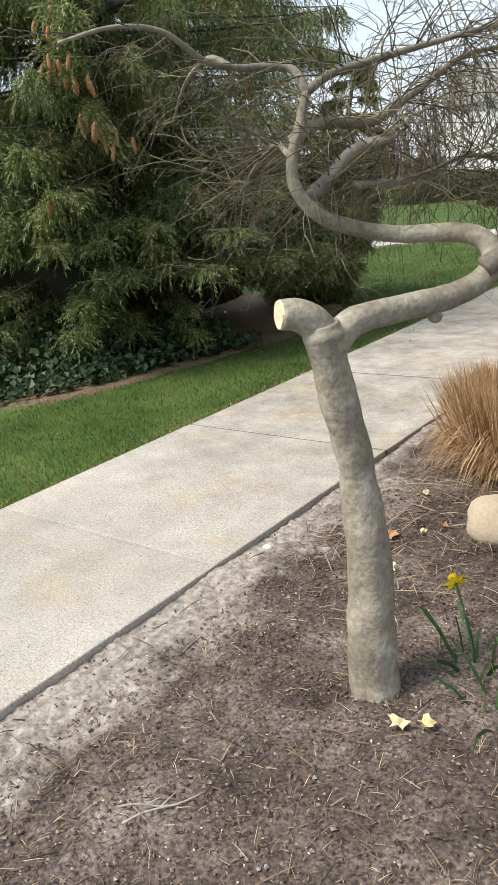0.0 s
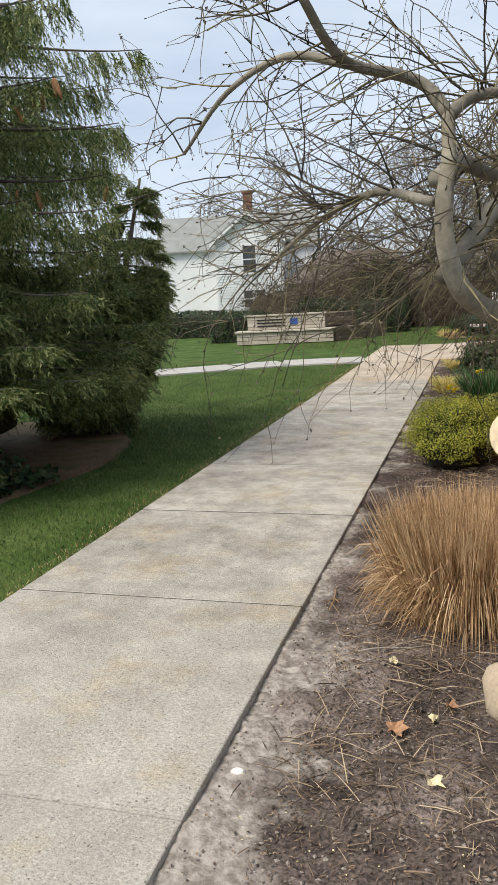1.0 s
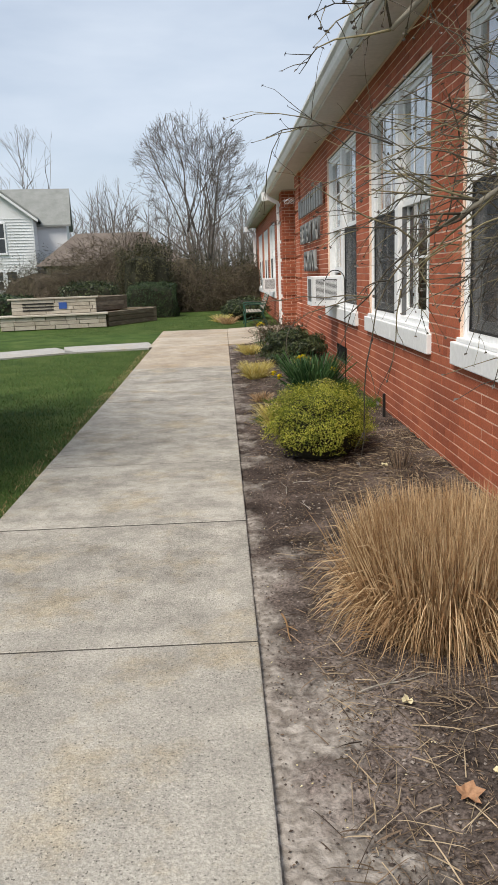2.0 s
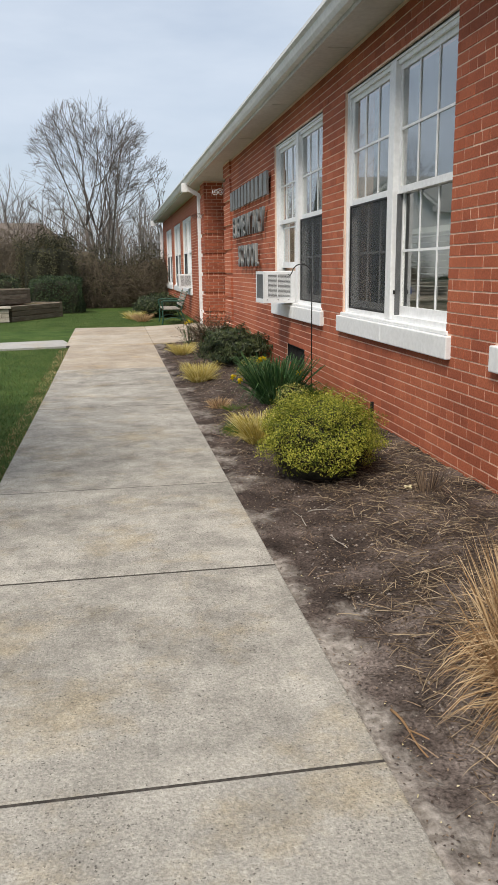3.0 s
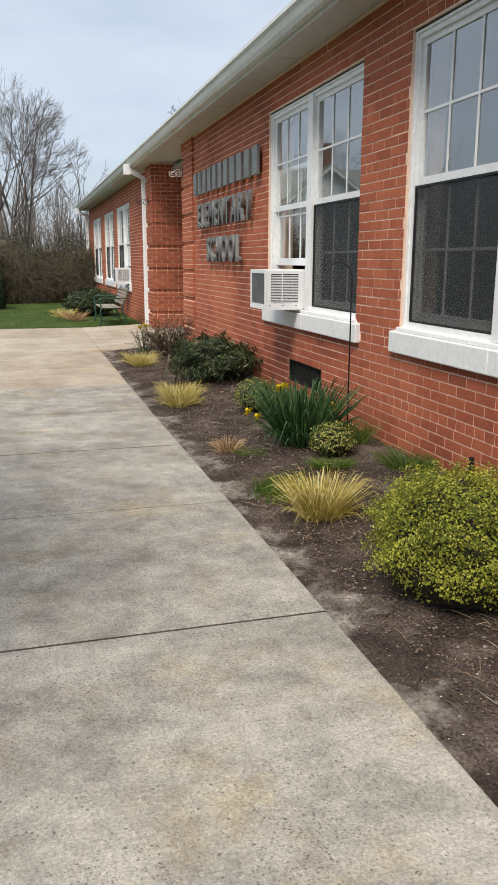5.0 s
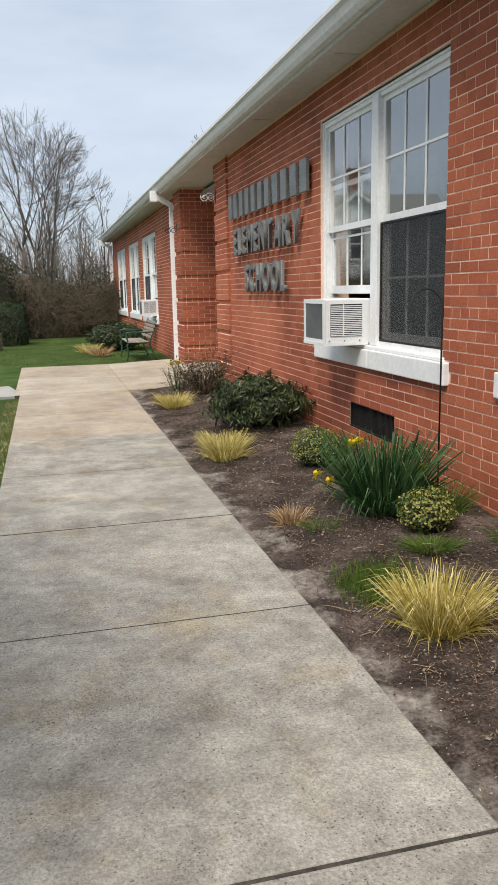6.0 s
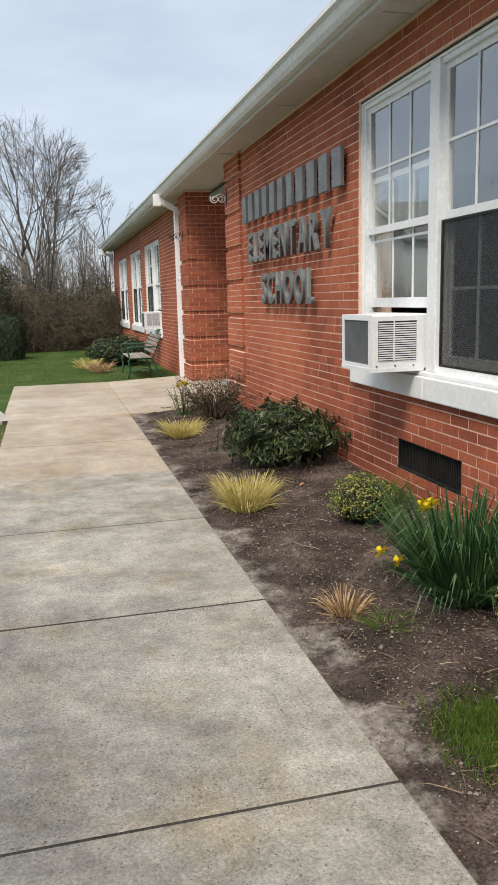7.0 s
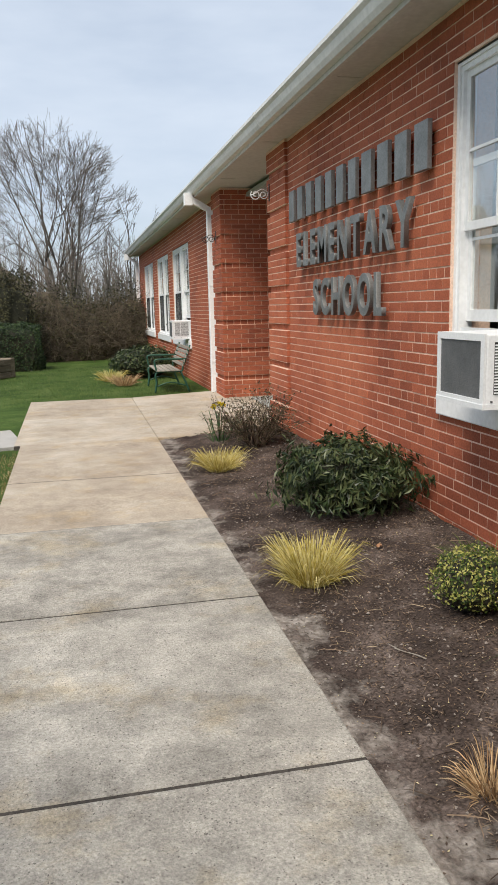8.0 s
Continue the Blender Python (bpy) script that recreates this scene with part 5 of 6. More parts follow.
def daffodils(label, at, count, height, radius, flowers, seed):
    rng = np.random.default_rng(seed)
    t = tuft("daffodil", label, "daffodil", at, radius, height, count, M_DAFF, 0.011, seed, 1.1, 0.30, 0.35)
    for x, y, z in flowers:
        flower(t, (x, y, z), (rng.uniform(-70, -30), rng.uniform(-60, 60)), rng)


daffodils("large daffodil clump with a few yellow flowers", (-1.05, 9.46), 620, 0.42, 0.36, [(-0.10, 0.16, 0.42), (-0.15, 0.12, 0.41), (-0.12, 0.22, 0.40), (-0.44, -0.02, 0.27), (-0.38, -0.08, 0.24), (0.20, -0.12, 0.30), (0.22, -0.1, 0.28)], 71)
daffodils("single small daffodil beside the tree trunk", (-0.74, 2.0), 16, 0.17, 0.2, [(-0.08, 0.05, 0.24)], 72)
daffodils("small daffodil with pale fallen leaves", (-0.62, 1.80), 12, 0.12, 0.18, [], 73)

# brown twiggy shrub at the bed's end, with one yellow bloom
rng = np.random.default_rng(75)
twiggy = thing("twiggy_shrub", "brown twiggy shrub with sparse leaves by the entrance", "shrub", (-1.05, 15.2, bed_z(-1.05, 15.2)))
lines = []
for k in range(110):
    a = rng.uniform(0, 6.283)
    grow(rng, (0.06 * math.cos(a), 0.06 * math.sin(a), 0), (0.7 * math.cos(a), 0.7 * math.sin(a), 1.1), rng.uniform(0.25, 0.46), 0.004, 2, lines, 0.01)
tagged(add_part("twig_growth", tube_mesh("twigs", lines, 4), M_CHIP, twiggy), kind="stuff")
tipsv = np.array([l[0][-1] for l in lines] + [l[0][len(l[0]) // 2] for l in lines])
v, f = leaves(rng, tipsv, np.tile((0, 0, 1.0), (len(tipsv), 1)), 0.045, 0.013)
tagged(add_part("foliage", mesh_of("foliage", v, f), M_THICKET, twiggy), kind="stuff")
daffodils("small yellow daffodil bunch near the entrance", (-1.32, 15.75), 40, 0.3, 0.2, [(0.0, 0.0, 0.40), (0.05, 0.05, 0.38), (-0.05, 0.04, 0.37)], 76)

# stones
def stone(name, label, at, size, material, seed):
    bm = bmesh.new()
    bmesh.ops.create_icosphere(bm, subdivisions=3, radius=1.0)
    for q in bm.verts:
        k = 1 + 0.16 * noise.noise(q.co * 1.3 + Vector((seed, 0, 0))) + 0.05 * noise.noise(q.co * 4)
        q.co = Vector((q.co.x * size[0], q.co.y * size[1], max(-0.5, q.co.z) * size[2])) * k
    for fc in bm.faces:
        fc.smooth = True
    ob = add_part(name, bm, material, m=Matrix.Translation((at[0], at[1], bed_z(*at) + size[2] * 0.3)))
    return tagged(ob, label, "stone")


stone("boulder", "smooth tan boulder half sunk in the mulch", (-0.98, 2.93), (0.17, 0.13, 0.13), M_ROCK, 3)
stone("pebble", "small white stone lying at the path edge", (-1.865, 2.43), (0.022, 0.015, 0.009), M_WHITESTONE, 5)

# shepherd's hook, stake
hook = thing("shepherd_hook", "thin black iron hook standing at the wall", "garden hook", (-0.70, 9.42, bed_z(-0.70, 9.42)))
_l = [(0, 0, -0.1), (0, 0, 1.22)] + [(-0.10 + 0.10 * math.cos(a), 0.03 * math.sin(a), 1.22 + 0.10 * math.sin(a)) for a in np.linspace(0.3, 2.9, 9)] + [(-0.215, 0.02, 1.21), (-0.235, 0.02, 1.225)]
add_part("rod", tube_mesh("rod", [(_l, [0.0055] * len(_l))], 6), M_BLACK, hook)
stake = tagged(add_part("stake", boxes((-0.012, 0.012, -0.012, 0.012, -0.06, 0.24), bevel=0.003), M_BLACK, m=Matrix.Translation((-0.60, 7.82, bed_z(-0.60, 7.82) - 0.02))), "short black stake behind the golden shrub", "stake")

# mulch litter
rng = np.random.default_rng(81)


def litter(name, count, x0, x1, y0, y1, size, width, material, label, category, seed, flat=0.5):
    rng = np.random.default_rng(seed)
    xy = np.stack([rng.uniform(x0, x1, count), rng.uniform(y0, y1, count)], 1)
    c = np.array([(x, y, bed_z(x, y) + 0.006) for x, y in xy])
    nn = np.tile((0, 0, 1.0 / flat), (count, 1))
    v, f = leaves(rng, c, nn, size, width)
    return tagged(add_part(name, mesh_of(name, v, f), material), label, category, kind="stuff")


def straw(name, count, x0, x1, y0, y1, length, material, label, seed, width=0.0035):
    rng = np.random.default_rng(seed)
    xy = np.stack([rng.uniform(x0, x1, count), rng.uniform(y0, y1, count)], 1)
    root = np.array([(x, y, bed_z(x, y) + 0.008) for x, y in xy])
    a, ln = rng.uniform(0, 6.283, count), length * rng.uniform(0.3, 1.3, count)
    tip = root + np.stack([np.cos(a) * ln, np.sin(a) * ln, rng.uniform(-0.002, 0.02, count)], 1)
    v, f = blades(rng, root, tip, width, 0.06)
    return tagged(add_part(name, mesh_of(name, v, f), material), label, "straw", kind="stuff")


litter("bark_chips", 34000, -1.72, 0.4, 0.2, 6.5, 0.021, 0.0045, M_CHIP, "brown bark chips strewn over the bed", "mulch", 82)
litter("bark_chips", 26000, -1.76, -0.53, 6.5, 16.0, 0.022, 0.005, M_CHIP, "brown bark chips strewn over the bed", "mulch", 83)
litter("bark_chips", 1600, -1.93, -1.6, 0.2, 16.0, 0.012, 0.007, M_CHIP, "small dark crumbs on the dusty bed edge", "mulch", 84)
litter("pale_chips", 1500, -1.9, -0.5, 0.3, 14.0, 0.009, 0.006, M_PALELEAF, "small pale wood chips and leaf bits", "mulch", 85)
straw("straw_litter", 1700, -1.72, -0.55, 2.3, 5.0, 0.15, M_OLDSTRAW, "broken dry stems lying round the grass clump", 86)
straw("straw_litter", 2200, -1.6, 0.3, 0.4, 2.6, 0.055, M_OLDSTRAW, "thin dry stems and twigs on the mulch", 87, 0.0022)
straw("straw_litter", 2200, -1.45, -0.53, 4.4, 7.2, 0.11, M_OLDSTRAW, "dry stems scattered on the dark mulch", 88, 0.003)
straw("straw_litter", 500, -1.75, -0.53, 6.5, 12.0, 0.08, M_OLDSTRAW, "dry stems scattered on the dark mulch", 188, 0.0025)
straw("twig_litter", 1300, -1.85, -0.53, 0.4, 15.0, 0.11, M_CHIP, "thin dark twigs on the mulch", 89, 0.004)


def crumbs(count, x0, x1, y0, y1, size, seed):
    """Clods and crumbs of soil: small uneven lumps."""
    rng = np.random.default_rng(seed)
    base = np.array([(1, 0, 0), (-1, 0, 0), (0, 1, 0), (0, -1, 0), (0, 0, 1), (0, 0, -1)], float)
    tri = [(0, 2, 4), (2, 1, 4), (1, 3, 4), (3, 0, 4), (2, 0, 5), (1, 2, 5), (3, 1, 5), (0, 3, 5)]
    v, f = [], []
    for k in range(count):
        x, y = rng.uniform(x0, x1), rng.uniform(y0, y1)
        s = size * rng.uniform(0.35, 1.0) ** 2 * 1.6
        v.append(base * (s * rng.uniform(0.6, 1.4, (6, 1))) * (1, 1, 0.7) + (x, y, bed_z(x, y) + s * 0.35))
        f += [tuple(6 * k + i for i in q) for q in tri]
    return tagged(add_part("soil_crumbs", mesh_of("soil_crumbs", np.concatenate(v), f), M_CLOD), "loose crumbs and clods of dark soil", "soil", kind="stuff")


crumbs(14000, -1.72, 0.3, 0.2, 5.0, 0.0055, 301)
crumbs(9000, -1.78, -0.53, 5.0, 15.5, 0.0065, 302)
crumbs(4000, -1.93, -1.6, 0.3, 15.5, 0.0035, 303)


def stick(at, length, turn, r, label="thin pale stick lying on the mulch", material=M_SLAT):
    pts = [(s * length, 0.02 * length * math.sin(s * 5), 0.004 * math.sin(s * 7)) for s in np.linspace(0, 1, 9)]
    fork = [(0.45 * length, 0.015 * length, 0), (0.62 * length, 0.09 * length, 0.006), (0.74 * length, 0.13 * length, 0.01)]
    ob = add_part("stick", tube_mesh("stick", [(pts, np.linspace(r, r * 0.5, 9)), (fork, [r * 0.6, r * 0.5, r * 0.3])], 6), material, m=pose(at[0], at[1], bed_z(*at) + r + 0.008, 0, 0, turn))
    return tagged(ob, label, "stick")


stick((-1.62, 3.28), 0.30, 22, 0.004)
stick((-1.60, 5.95), 0.22, 8, 0.0035)
stick((-1.66, 5.75), 0.34, 84, 0.003)
stick((-1.55, 5.35), 0.2, 100, 0.003)
stick((-1.25, 0.95), 0.22, 60, 0.004)
stick((-1.30, 0.98), 0.17, 35, 0.0035)
stick((-0.92, 1.35), 0.14, 160, 0.004, "short dark twig lying on the mulch", M_CHIP)
stick((-1.0, 1.5), 0.15, 10, 0.004, "short dark twig lying on the mulch", M_CHIP)
stick((-1.83, 3.95), 0.26, -85, 0.005, "bent dry stem lying along the path edge", M_STRAW)
stick((-1.45, 10.4), 0.2, 120, 0.003)


def fallen_leaf(at, size, turn, material, label):
    v = [(0, 0, 0)]
    for k in range(14):
        a = 2 * math.pi * k / 14
        r = size * (1.0 if k % 3 else 0.62) * (0.45 + 0.55 * math.cos(a / 2) ** 2) * (1 + 0.35 * noise.noise((k * 3.1, turn, size * 90)))
        v.append((r * math.cos(a), r * math.sin(a), 0.018 * abs(math.sin(a * 1.5 + turn))))
    f = [(0, 1 + k, 1 + (k + 1) % 14) for k in range(14)]
    top = len(v)
    ob = add_part("fallen_leaf", mesh_of("fallen_leaf", v, f), material, m=pose(at[0], at[1], bed_z(*at) + 0.012, 6, -5, turn))
    return tagged(ob, label, "leaf", "fallen leaves")


for at, size, turn, mat, lab in (((-1.42, 2.72), 0.055, 30, M_DRYLEAF, "curled rust-brown fallen leaf on the mulch"), ((-1.30, 2.80), 0.026, 80, M_PALELEAF, "small pale fallen leaf on the mulch"), ((-1.28, 2.45), 0.035, 10, M_PALELEAF, "small pale fallen leaf on the mulch"),
                                 ((-1.47, 3.20), 0.028, 50, M_PALELEAF, "small pale fallen leaf on the mulch"), ((-0.80, 1.60), 0.04, 120, M_PALELEAF, "yellowed fallen leaf near the trunk"), ((-0.74, 1.64), 0.035, 70, M_PALELEAF, "yellowed fallen leaf near the trunk"),
                                 ((-1.25, 2.9), 0.03, 20, M_DRYLEAF, "curled rust-brown fallen leaf on the mulch"), ((-1.12, 11.75), 0.03, 0, M_DRYLEAF, "curled rust-brown fallen leaf on the mulch"), ((-0.95, 6.1), 0.035, 40, M_PALELEAF, "small pale fallen leaf on the mulch")):
    fallen_leaf(at, size, turn, mat, lab)

# ---- bench on the lawn past the entrance ----
bench = thing("bench", "green iron bench with weathered slats by the wall", "bench", (-1.2, 21.65, FAR_GROUND + 0.01))
for k in range(5):
    add_part("seat_slat", boxes((-0.25 + k * 0.088, -0.18 + k * 0.088, -0.75, 0.75, 0.415, 0.437), bevel=0.004), M_SLAT, bench)
for k in range(5):
    z = 0.50 + k * 0.078
    x = 0.215 + k * 0.030
    add_part("back_slat", boxes((x, x + 0.02, -0.75, 0.75, z, z + 0.062), bevel=0.004), M_SLAT, bench)
for y in (-0.68, 0.68):
    lines = [(smooth_line([(-0.28, y, 0.0), (-0.25, y, 0.2), (-0.23, y, 0.40), (0.18, y, 0.405), (0.235, y, 0.5), (0.37, y, 0.90)], 4), 0.019), (smooth_line([(0.34, y, 0.0), (0.27, y, 0.2), (0.19, y, 0.40)], 4), 0.019),
             (smooth_line([(-0.24, y, 0.40), (-0.27, y, 0.56), (-0.25, y, 0.64), (-0.05, y, 0.645), (0.28, y, 0.64)], 4), 0.017), (smooth_line([(-0.26, y, 0.12), (0.0, y, 0.2), (0.3, y, 0.12)], 4), 0.012)]
    add_part("end_frame", tube_mesh("end_frame", [(l, [r] * len(l)) for l, r in lines], 8), M_GREENIRON, bench, "cast green iron end frame")

bench.scale = (0.96, 0.96, 0.89)

# ---- stone sign at the lawn's far side ----
monument = thing("stone_sign", "low two-tier buff stone sign wall with a blue badge", "sign", (-6.8, 23.45, FAR_GROUND), 8)
_rng = np.random.default_rng(91)
for row in range(3):
    x = -1.45
    while x < 1.4:
        ln = _rng.uniform(0.28, 0.6)
        add_part("stone_block", boxes((x, min(x + ln, 1.45) - 0.012, -0.35, 0.25, 0.02 + row * 0.115, 0.125 + row * 0.115), bevel=0.008), M_SIGNSTONE, monument)
        x += ln
add_part("cap", boxes((-1.5, 1.5, -0.40, 0.30, 0.368, 0.42), bevel=0.01), M_SIGNSTONE, monument)
for row in range(4):
    x = -1.15
    while x < 1.15:
        ln = _rng.uniform(0.35, 0.7)
        add_part("stone_block", boxes((x, min(x + ln, 1.2) - 0.012, -0.02, 0.28, 0.43 + row * 0.10, 0.52 + row * 0.10), bevel=0.008), M_SIGNSTONE, monument)
        x += ln
add_part("cap", boxes((-1.25, 1.25, -0.05, 0.32, 0.832, 0.88), bevel=0.01), M_SIGNSTONE, monument)
add_part("badge", boxes((0.15, 0.37, -0.04, -0.02, 0.56, 0.74), bevel=0.004), M_BLUE, monument, "small blue badge")
for k in range(3):
    add_part("bar", boxes((-0.85, 0.0, -0.035, -0.02, 0.52 + 0.09 * k, 0.56 + 0.09 * k)), M_BLACK, monument)


# the raised bed behind it: stepped timber retaining wall
planter = thing("raised_planter", "stepped raised bed of weathered grey-brown timbers", "planter", (-5.36, 23.55, FAR_GROUND), 62)
for row in range(3):
    add_part("timber", boxes((0.0, 2.35, -0.1, 0.08, 0.01 + row * 0.14, 0.14 + row * 0.14), bevel=0.012), M_TIMBER, planter)
for row in range(3):
    add_part("timber", boxes((0.05, 1.55, 0.42, 0.58, 0.44 + row * 0.135, 0.57 + row * 0.135), bevel=0.012), M_TIMBER, planter)
add_part("end_timber", boxes((2.352, 2.52, -0.1, 1.3, 0.01, 0.435), bevel=0.012), M_TIMBER, planter)
add_part("end_timber", boxes((1.552, 1.7, 0.42, 1.9, 0.436, 0.845), bevel=0.012), M_TIMBER, planter)
add_part("soil", boxes((0.02, 2.35, 0.081, 1.9, 0.02, 0.40), (0.02, 1.551, 0.581, 1.9, 0.40, 0.80)), M_DIRT, planter)

# ---- hedges, brush and woods ----
def hedge(name, label, at, size, count, leaf, material, seed, lumps=0.1):
    """Clipped leafy mass: box-like but uneven, leaves all over, a dark core painted as inner shade."""
    rng = np.random.default_rng(seed)
    t = thing(name, label, "hedge", (at[0], at[1], FAR_GROUND))
    d = rng.normal(0, 1, (count, 3))
    d /= np.max(np.abs(d), axis=1)[:, None] ** 0.75 * np.linalg.norm(d, axis=1)[:, None] ** 0.25
    d[:, 2] = np.abs(d[:, 2])
    k = np.array([1 + lumps * noise.noise(Vector(q) * 3 + Vector((seed, 0, 0))) for q in d]) * rng.uniform(0.88, 1.03, count)
    c = d * k[:, None] * size
    v, f = leaves(rng, c, d, leaf, leaf * 0.6)
    tagged(add_part("foliage", mesh_of("foliage", v, f), material, t), kind="stuff")
    # added core: inner shade of the hedge put into its dark colour
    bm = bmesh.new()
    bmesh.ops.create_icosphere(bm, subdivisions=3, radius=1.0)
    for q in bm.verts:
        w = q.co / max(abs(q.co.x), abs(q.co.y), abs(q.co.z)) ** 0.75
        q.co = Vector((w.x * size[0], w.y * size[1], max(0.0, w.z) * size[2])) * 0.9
    add_part("dark_core", bm, M_SHADECORE, t)


hedge("hedge", "dark clipped round hedge beside the stone sign", (-8.75, 25.3), (0.95, 0.8, 0.95), 3500, 0.09, M_HEDGE, 101)
hedge("hedge", "dark clipped hedge behind the lawn", (-4.4, 28.0), (0.85, 0.8, 1.15), 9000, 0.06, M_HEDGE, 102)
hedge("hedge", "dark low hedge in front of the white house", (-12.5, 29.5), (2.6, 0.9, 1.0), 4500, 0.11, M_HEDGE, 103)
hedge("evergreen", "dark evergreen behind the clipped hedge", (-4.75, 30.4), (0.95, 0.9, 2.35), 13000, 0.07, M_THICKET, 104, 0.4)
hedge("hedge", "low green clipped hedge in the raised bed", (-6.2, 26.0), (0.95, 0.5, 1.25), 4000, 0.08, M_LAUREL, 105, 0.12)


def brush(name, label, at, size, count, seed, material=M_BRUSH, r=0.006, length=0.8, leafy=0):
    rng = np.random.default_rng(seed)
    t = thing(name, label, "bush", (at[0], at[1], FAR_GROUND))
    lines = []
    for _ in range(count):
        a = rng.uniform(0, 6.283)
        q = np.sqrt(rng.random())
        p = np.array((math.cos(a) * q * size[0], math.sin(a) * q * size[1], rng.uniform(0.0, 0.75) * size[2] * math.sqrt(max(0.05, 1 - q * q * 0.85))))
        d = np.array((math.cos(a) * 0.5, math.sin(a) * 0.5, 0.5)) + rng.normal(0, 0.5, 3)
        grow(rng, p, d, length * rng.uniform(0.5, 1.2), r, 1, lines, 0.03, 0.5)
    tagged(add_part("twig_growth", tube_mesh("twigs", [(l[0][::3], l[1][::3]) for l in lines], 3), material, t), kind="stuff")
    # solid dark brown core, added to fill the gaps between the twigs
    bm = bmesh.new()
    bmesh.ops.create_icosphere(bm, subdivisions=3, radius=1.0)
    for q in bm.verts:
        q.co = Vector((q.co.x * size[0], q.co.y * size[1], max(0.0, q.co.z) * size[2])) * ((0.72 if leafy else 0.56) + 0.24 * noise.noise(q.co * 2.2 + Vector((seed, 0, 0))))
    add_part("dark_core", bm, M_CHIPBROWN, t)
    if leafy:
        d = rng.normal(0, 1, (leafy, 3))
        d /= np.linalg.norm(d, axis=1)[:, None]
        d[:, 2] = np.abs(d[:, 2])
        k = np.array([1 + 0.3 * noise.noise(Vector(q) * 2.4 + Vector((seed, 3, 0))) for q in d]) * rng.uniform(0.72, 1.05, leafy)
        v, f = leaves(rng, d * k[:, None] * size, d, 0.085, 0.04)
        tagged(add_part("foliage", mesh_of("foliage", v, f), M_THICKET, t), kind="stuff")


brush("weeping_bush", "dome-shaped brown bare weeping shrub", (-6.3, 32.6), (2.3, 1.8, 3.75), 2600, 111, r=0.009)
for k, (x, y, sx, sy, sz) in enumerate(((-2.9, 31.4, 1.5, 1.0, 2.05), (-1.1, 33.0, 1.6, 1.0, 2.25), (1.2, 36.0, 2.4, 1.2, 2.4), (-9.4, 34.0, 2.2, 1.5, 2.4), (-3.9, 34.6, 2.2, 1.3, 2.6))):
    brush("brush_hedge", "tangled dark brown brush at the lawn edge", (x, y), (sx, sy, sz), 1100, 112 + k, r=0.007, leafy=3600)


def bare_tree(at, height, width, stems, seed, material=M_DARKTWIG, depth=5, r=0.09, label="tall leafless tree against the cloudy sky"):
    """Leafless tree: slim stems from one foot, forking into a rounded crown of fine twigs."""
    rng = np.random.default_rng(seed)
    t = thing("bare_tree", label, "tree", (at[0], at[1], FAR_GROUND), group="bare trees")
    fine = []
    mid, half = np.array((0, 0, height * 0.62)), np.array((width, width, height * 0.40))

    def grow_limb(p, d, ln, rr, level, out):
        n = 6 if level > 1 else 4
        pts = [np.array(p, float)]
        for _ in range(n):
            d = d + rng.normal(0, 0.07, 3) + np.array((0, 0, 0.022))
            d = d / np.linalg.norm(d)
            pts.append(pts[-1] + d * ln / n)
        out.append((pts, np.linspace(rr, max(0.005, rr * 0.5), n + 1)))
        if not level:
            return
        spots = [n] + [int(q) for q in rng.integers(2 if level < depth else 3, n + 1, 2 if level > 1 else 4)]
        for j, k in enumerate(spots):
            bend = rng.normal(0, 0.14 if j == 0 else 0.48, 3) * (1, 1, 0.7)
            away = (pts[k] - mid) / half
            nd = d + bend + np.array((away[0], away[1], 0)) * (0.08 if j == 0 else 0.50)
            nd = nd / np.linalg.norm(nd)
            step = ln * rng.uniform(0.55, 0.84)
            tip = (pts[k] + nd * step - mid) / half
            over = np.linalg.norm(tip)
            if over > 1.1 and j:
                continue
            if over > 1.0:
                step *= max(0.12, 1.0 - 2.6 * (over - 1.0))
            grow_limb(pts[k], nd, step, max(0.006, rr * (0.62 if j == 0 else 0.45)), level - 1, fine)

    for k in range(stems):
        a = 6.283 * k / stems + rng.uniform(-0.4, 0.4)
        lean = rng.uniform(0.06, 0.30) * width / (height * 0.4)
        stem = []
        grow_limb((0.28 * math.cos(a), 0.28 * math.sin(a), -0.1), np.array((lean * math.cos(a), lean * math.sin(a), 1.0)), height * rng.uniform(0.36, 0.46), r * rng.uniform(0.7, 1.1), depth, stem)
        add_part("stem", tube_mesh("stem", stem, 7), material, t)
    tagged(add_part("twig_growth", tube_mesh("twigs", fine, 3), material, t), kind="stuff")


bare_tree((-3.1, 47.0), 9.9, 3.6, 8, 121, M_DARKTWIG, 6, 0.10)
bare_tree((0.4, 49.0), 7.2, 1.9, 3, 122, M_DARKTWIG, 5, 0.07)
bare_tree((6.4, 45.0), 11.3, 2.2, 3, 124, M_DARKTWIG, 5)
bare_tree((-6.6, 40.0), 4.9, 1.6, 3, 123, M_DARKTWIG, 4, 0.06)
bare_tree((-9.6, 58.0), 8.0, 3.0, 3, 127, M_PALETWIG, 4)
for k, x in enumerate((-27.0, -20.0, -15.5, -23.5)):
    bare_tree((x, 60.0 + 3 * (k % 2)), 11.5, 4.0, 3, 125 + 10 * k, M_PALETWIG, 4)
for k in range(6):
    bare_tree((-13 + 3.4 * k, 58 + 5 * (k % 3)), 6.4 + (k * 37 % 10) * 0.22, 2.3, 3, 150 + k, M_PALETWIG, 3, 0.06)

# thin young woods behind the thicket
_rng = np.random.default_rng(142)
_lines = []
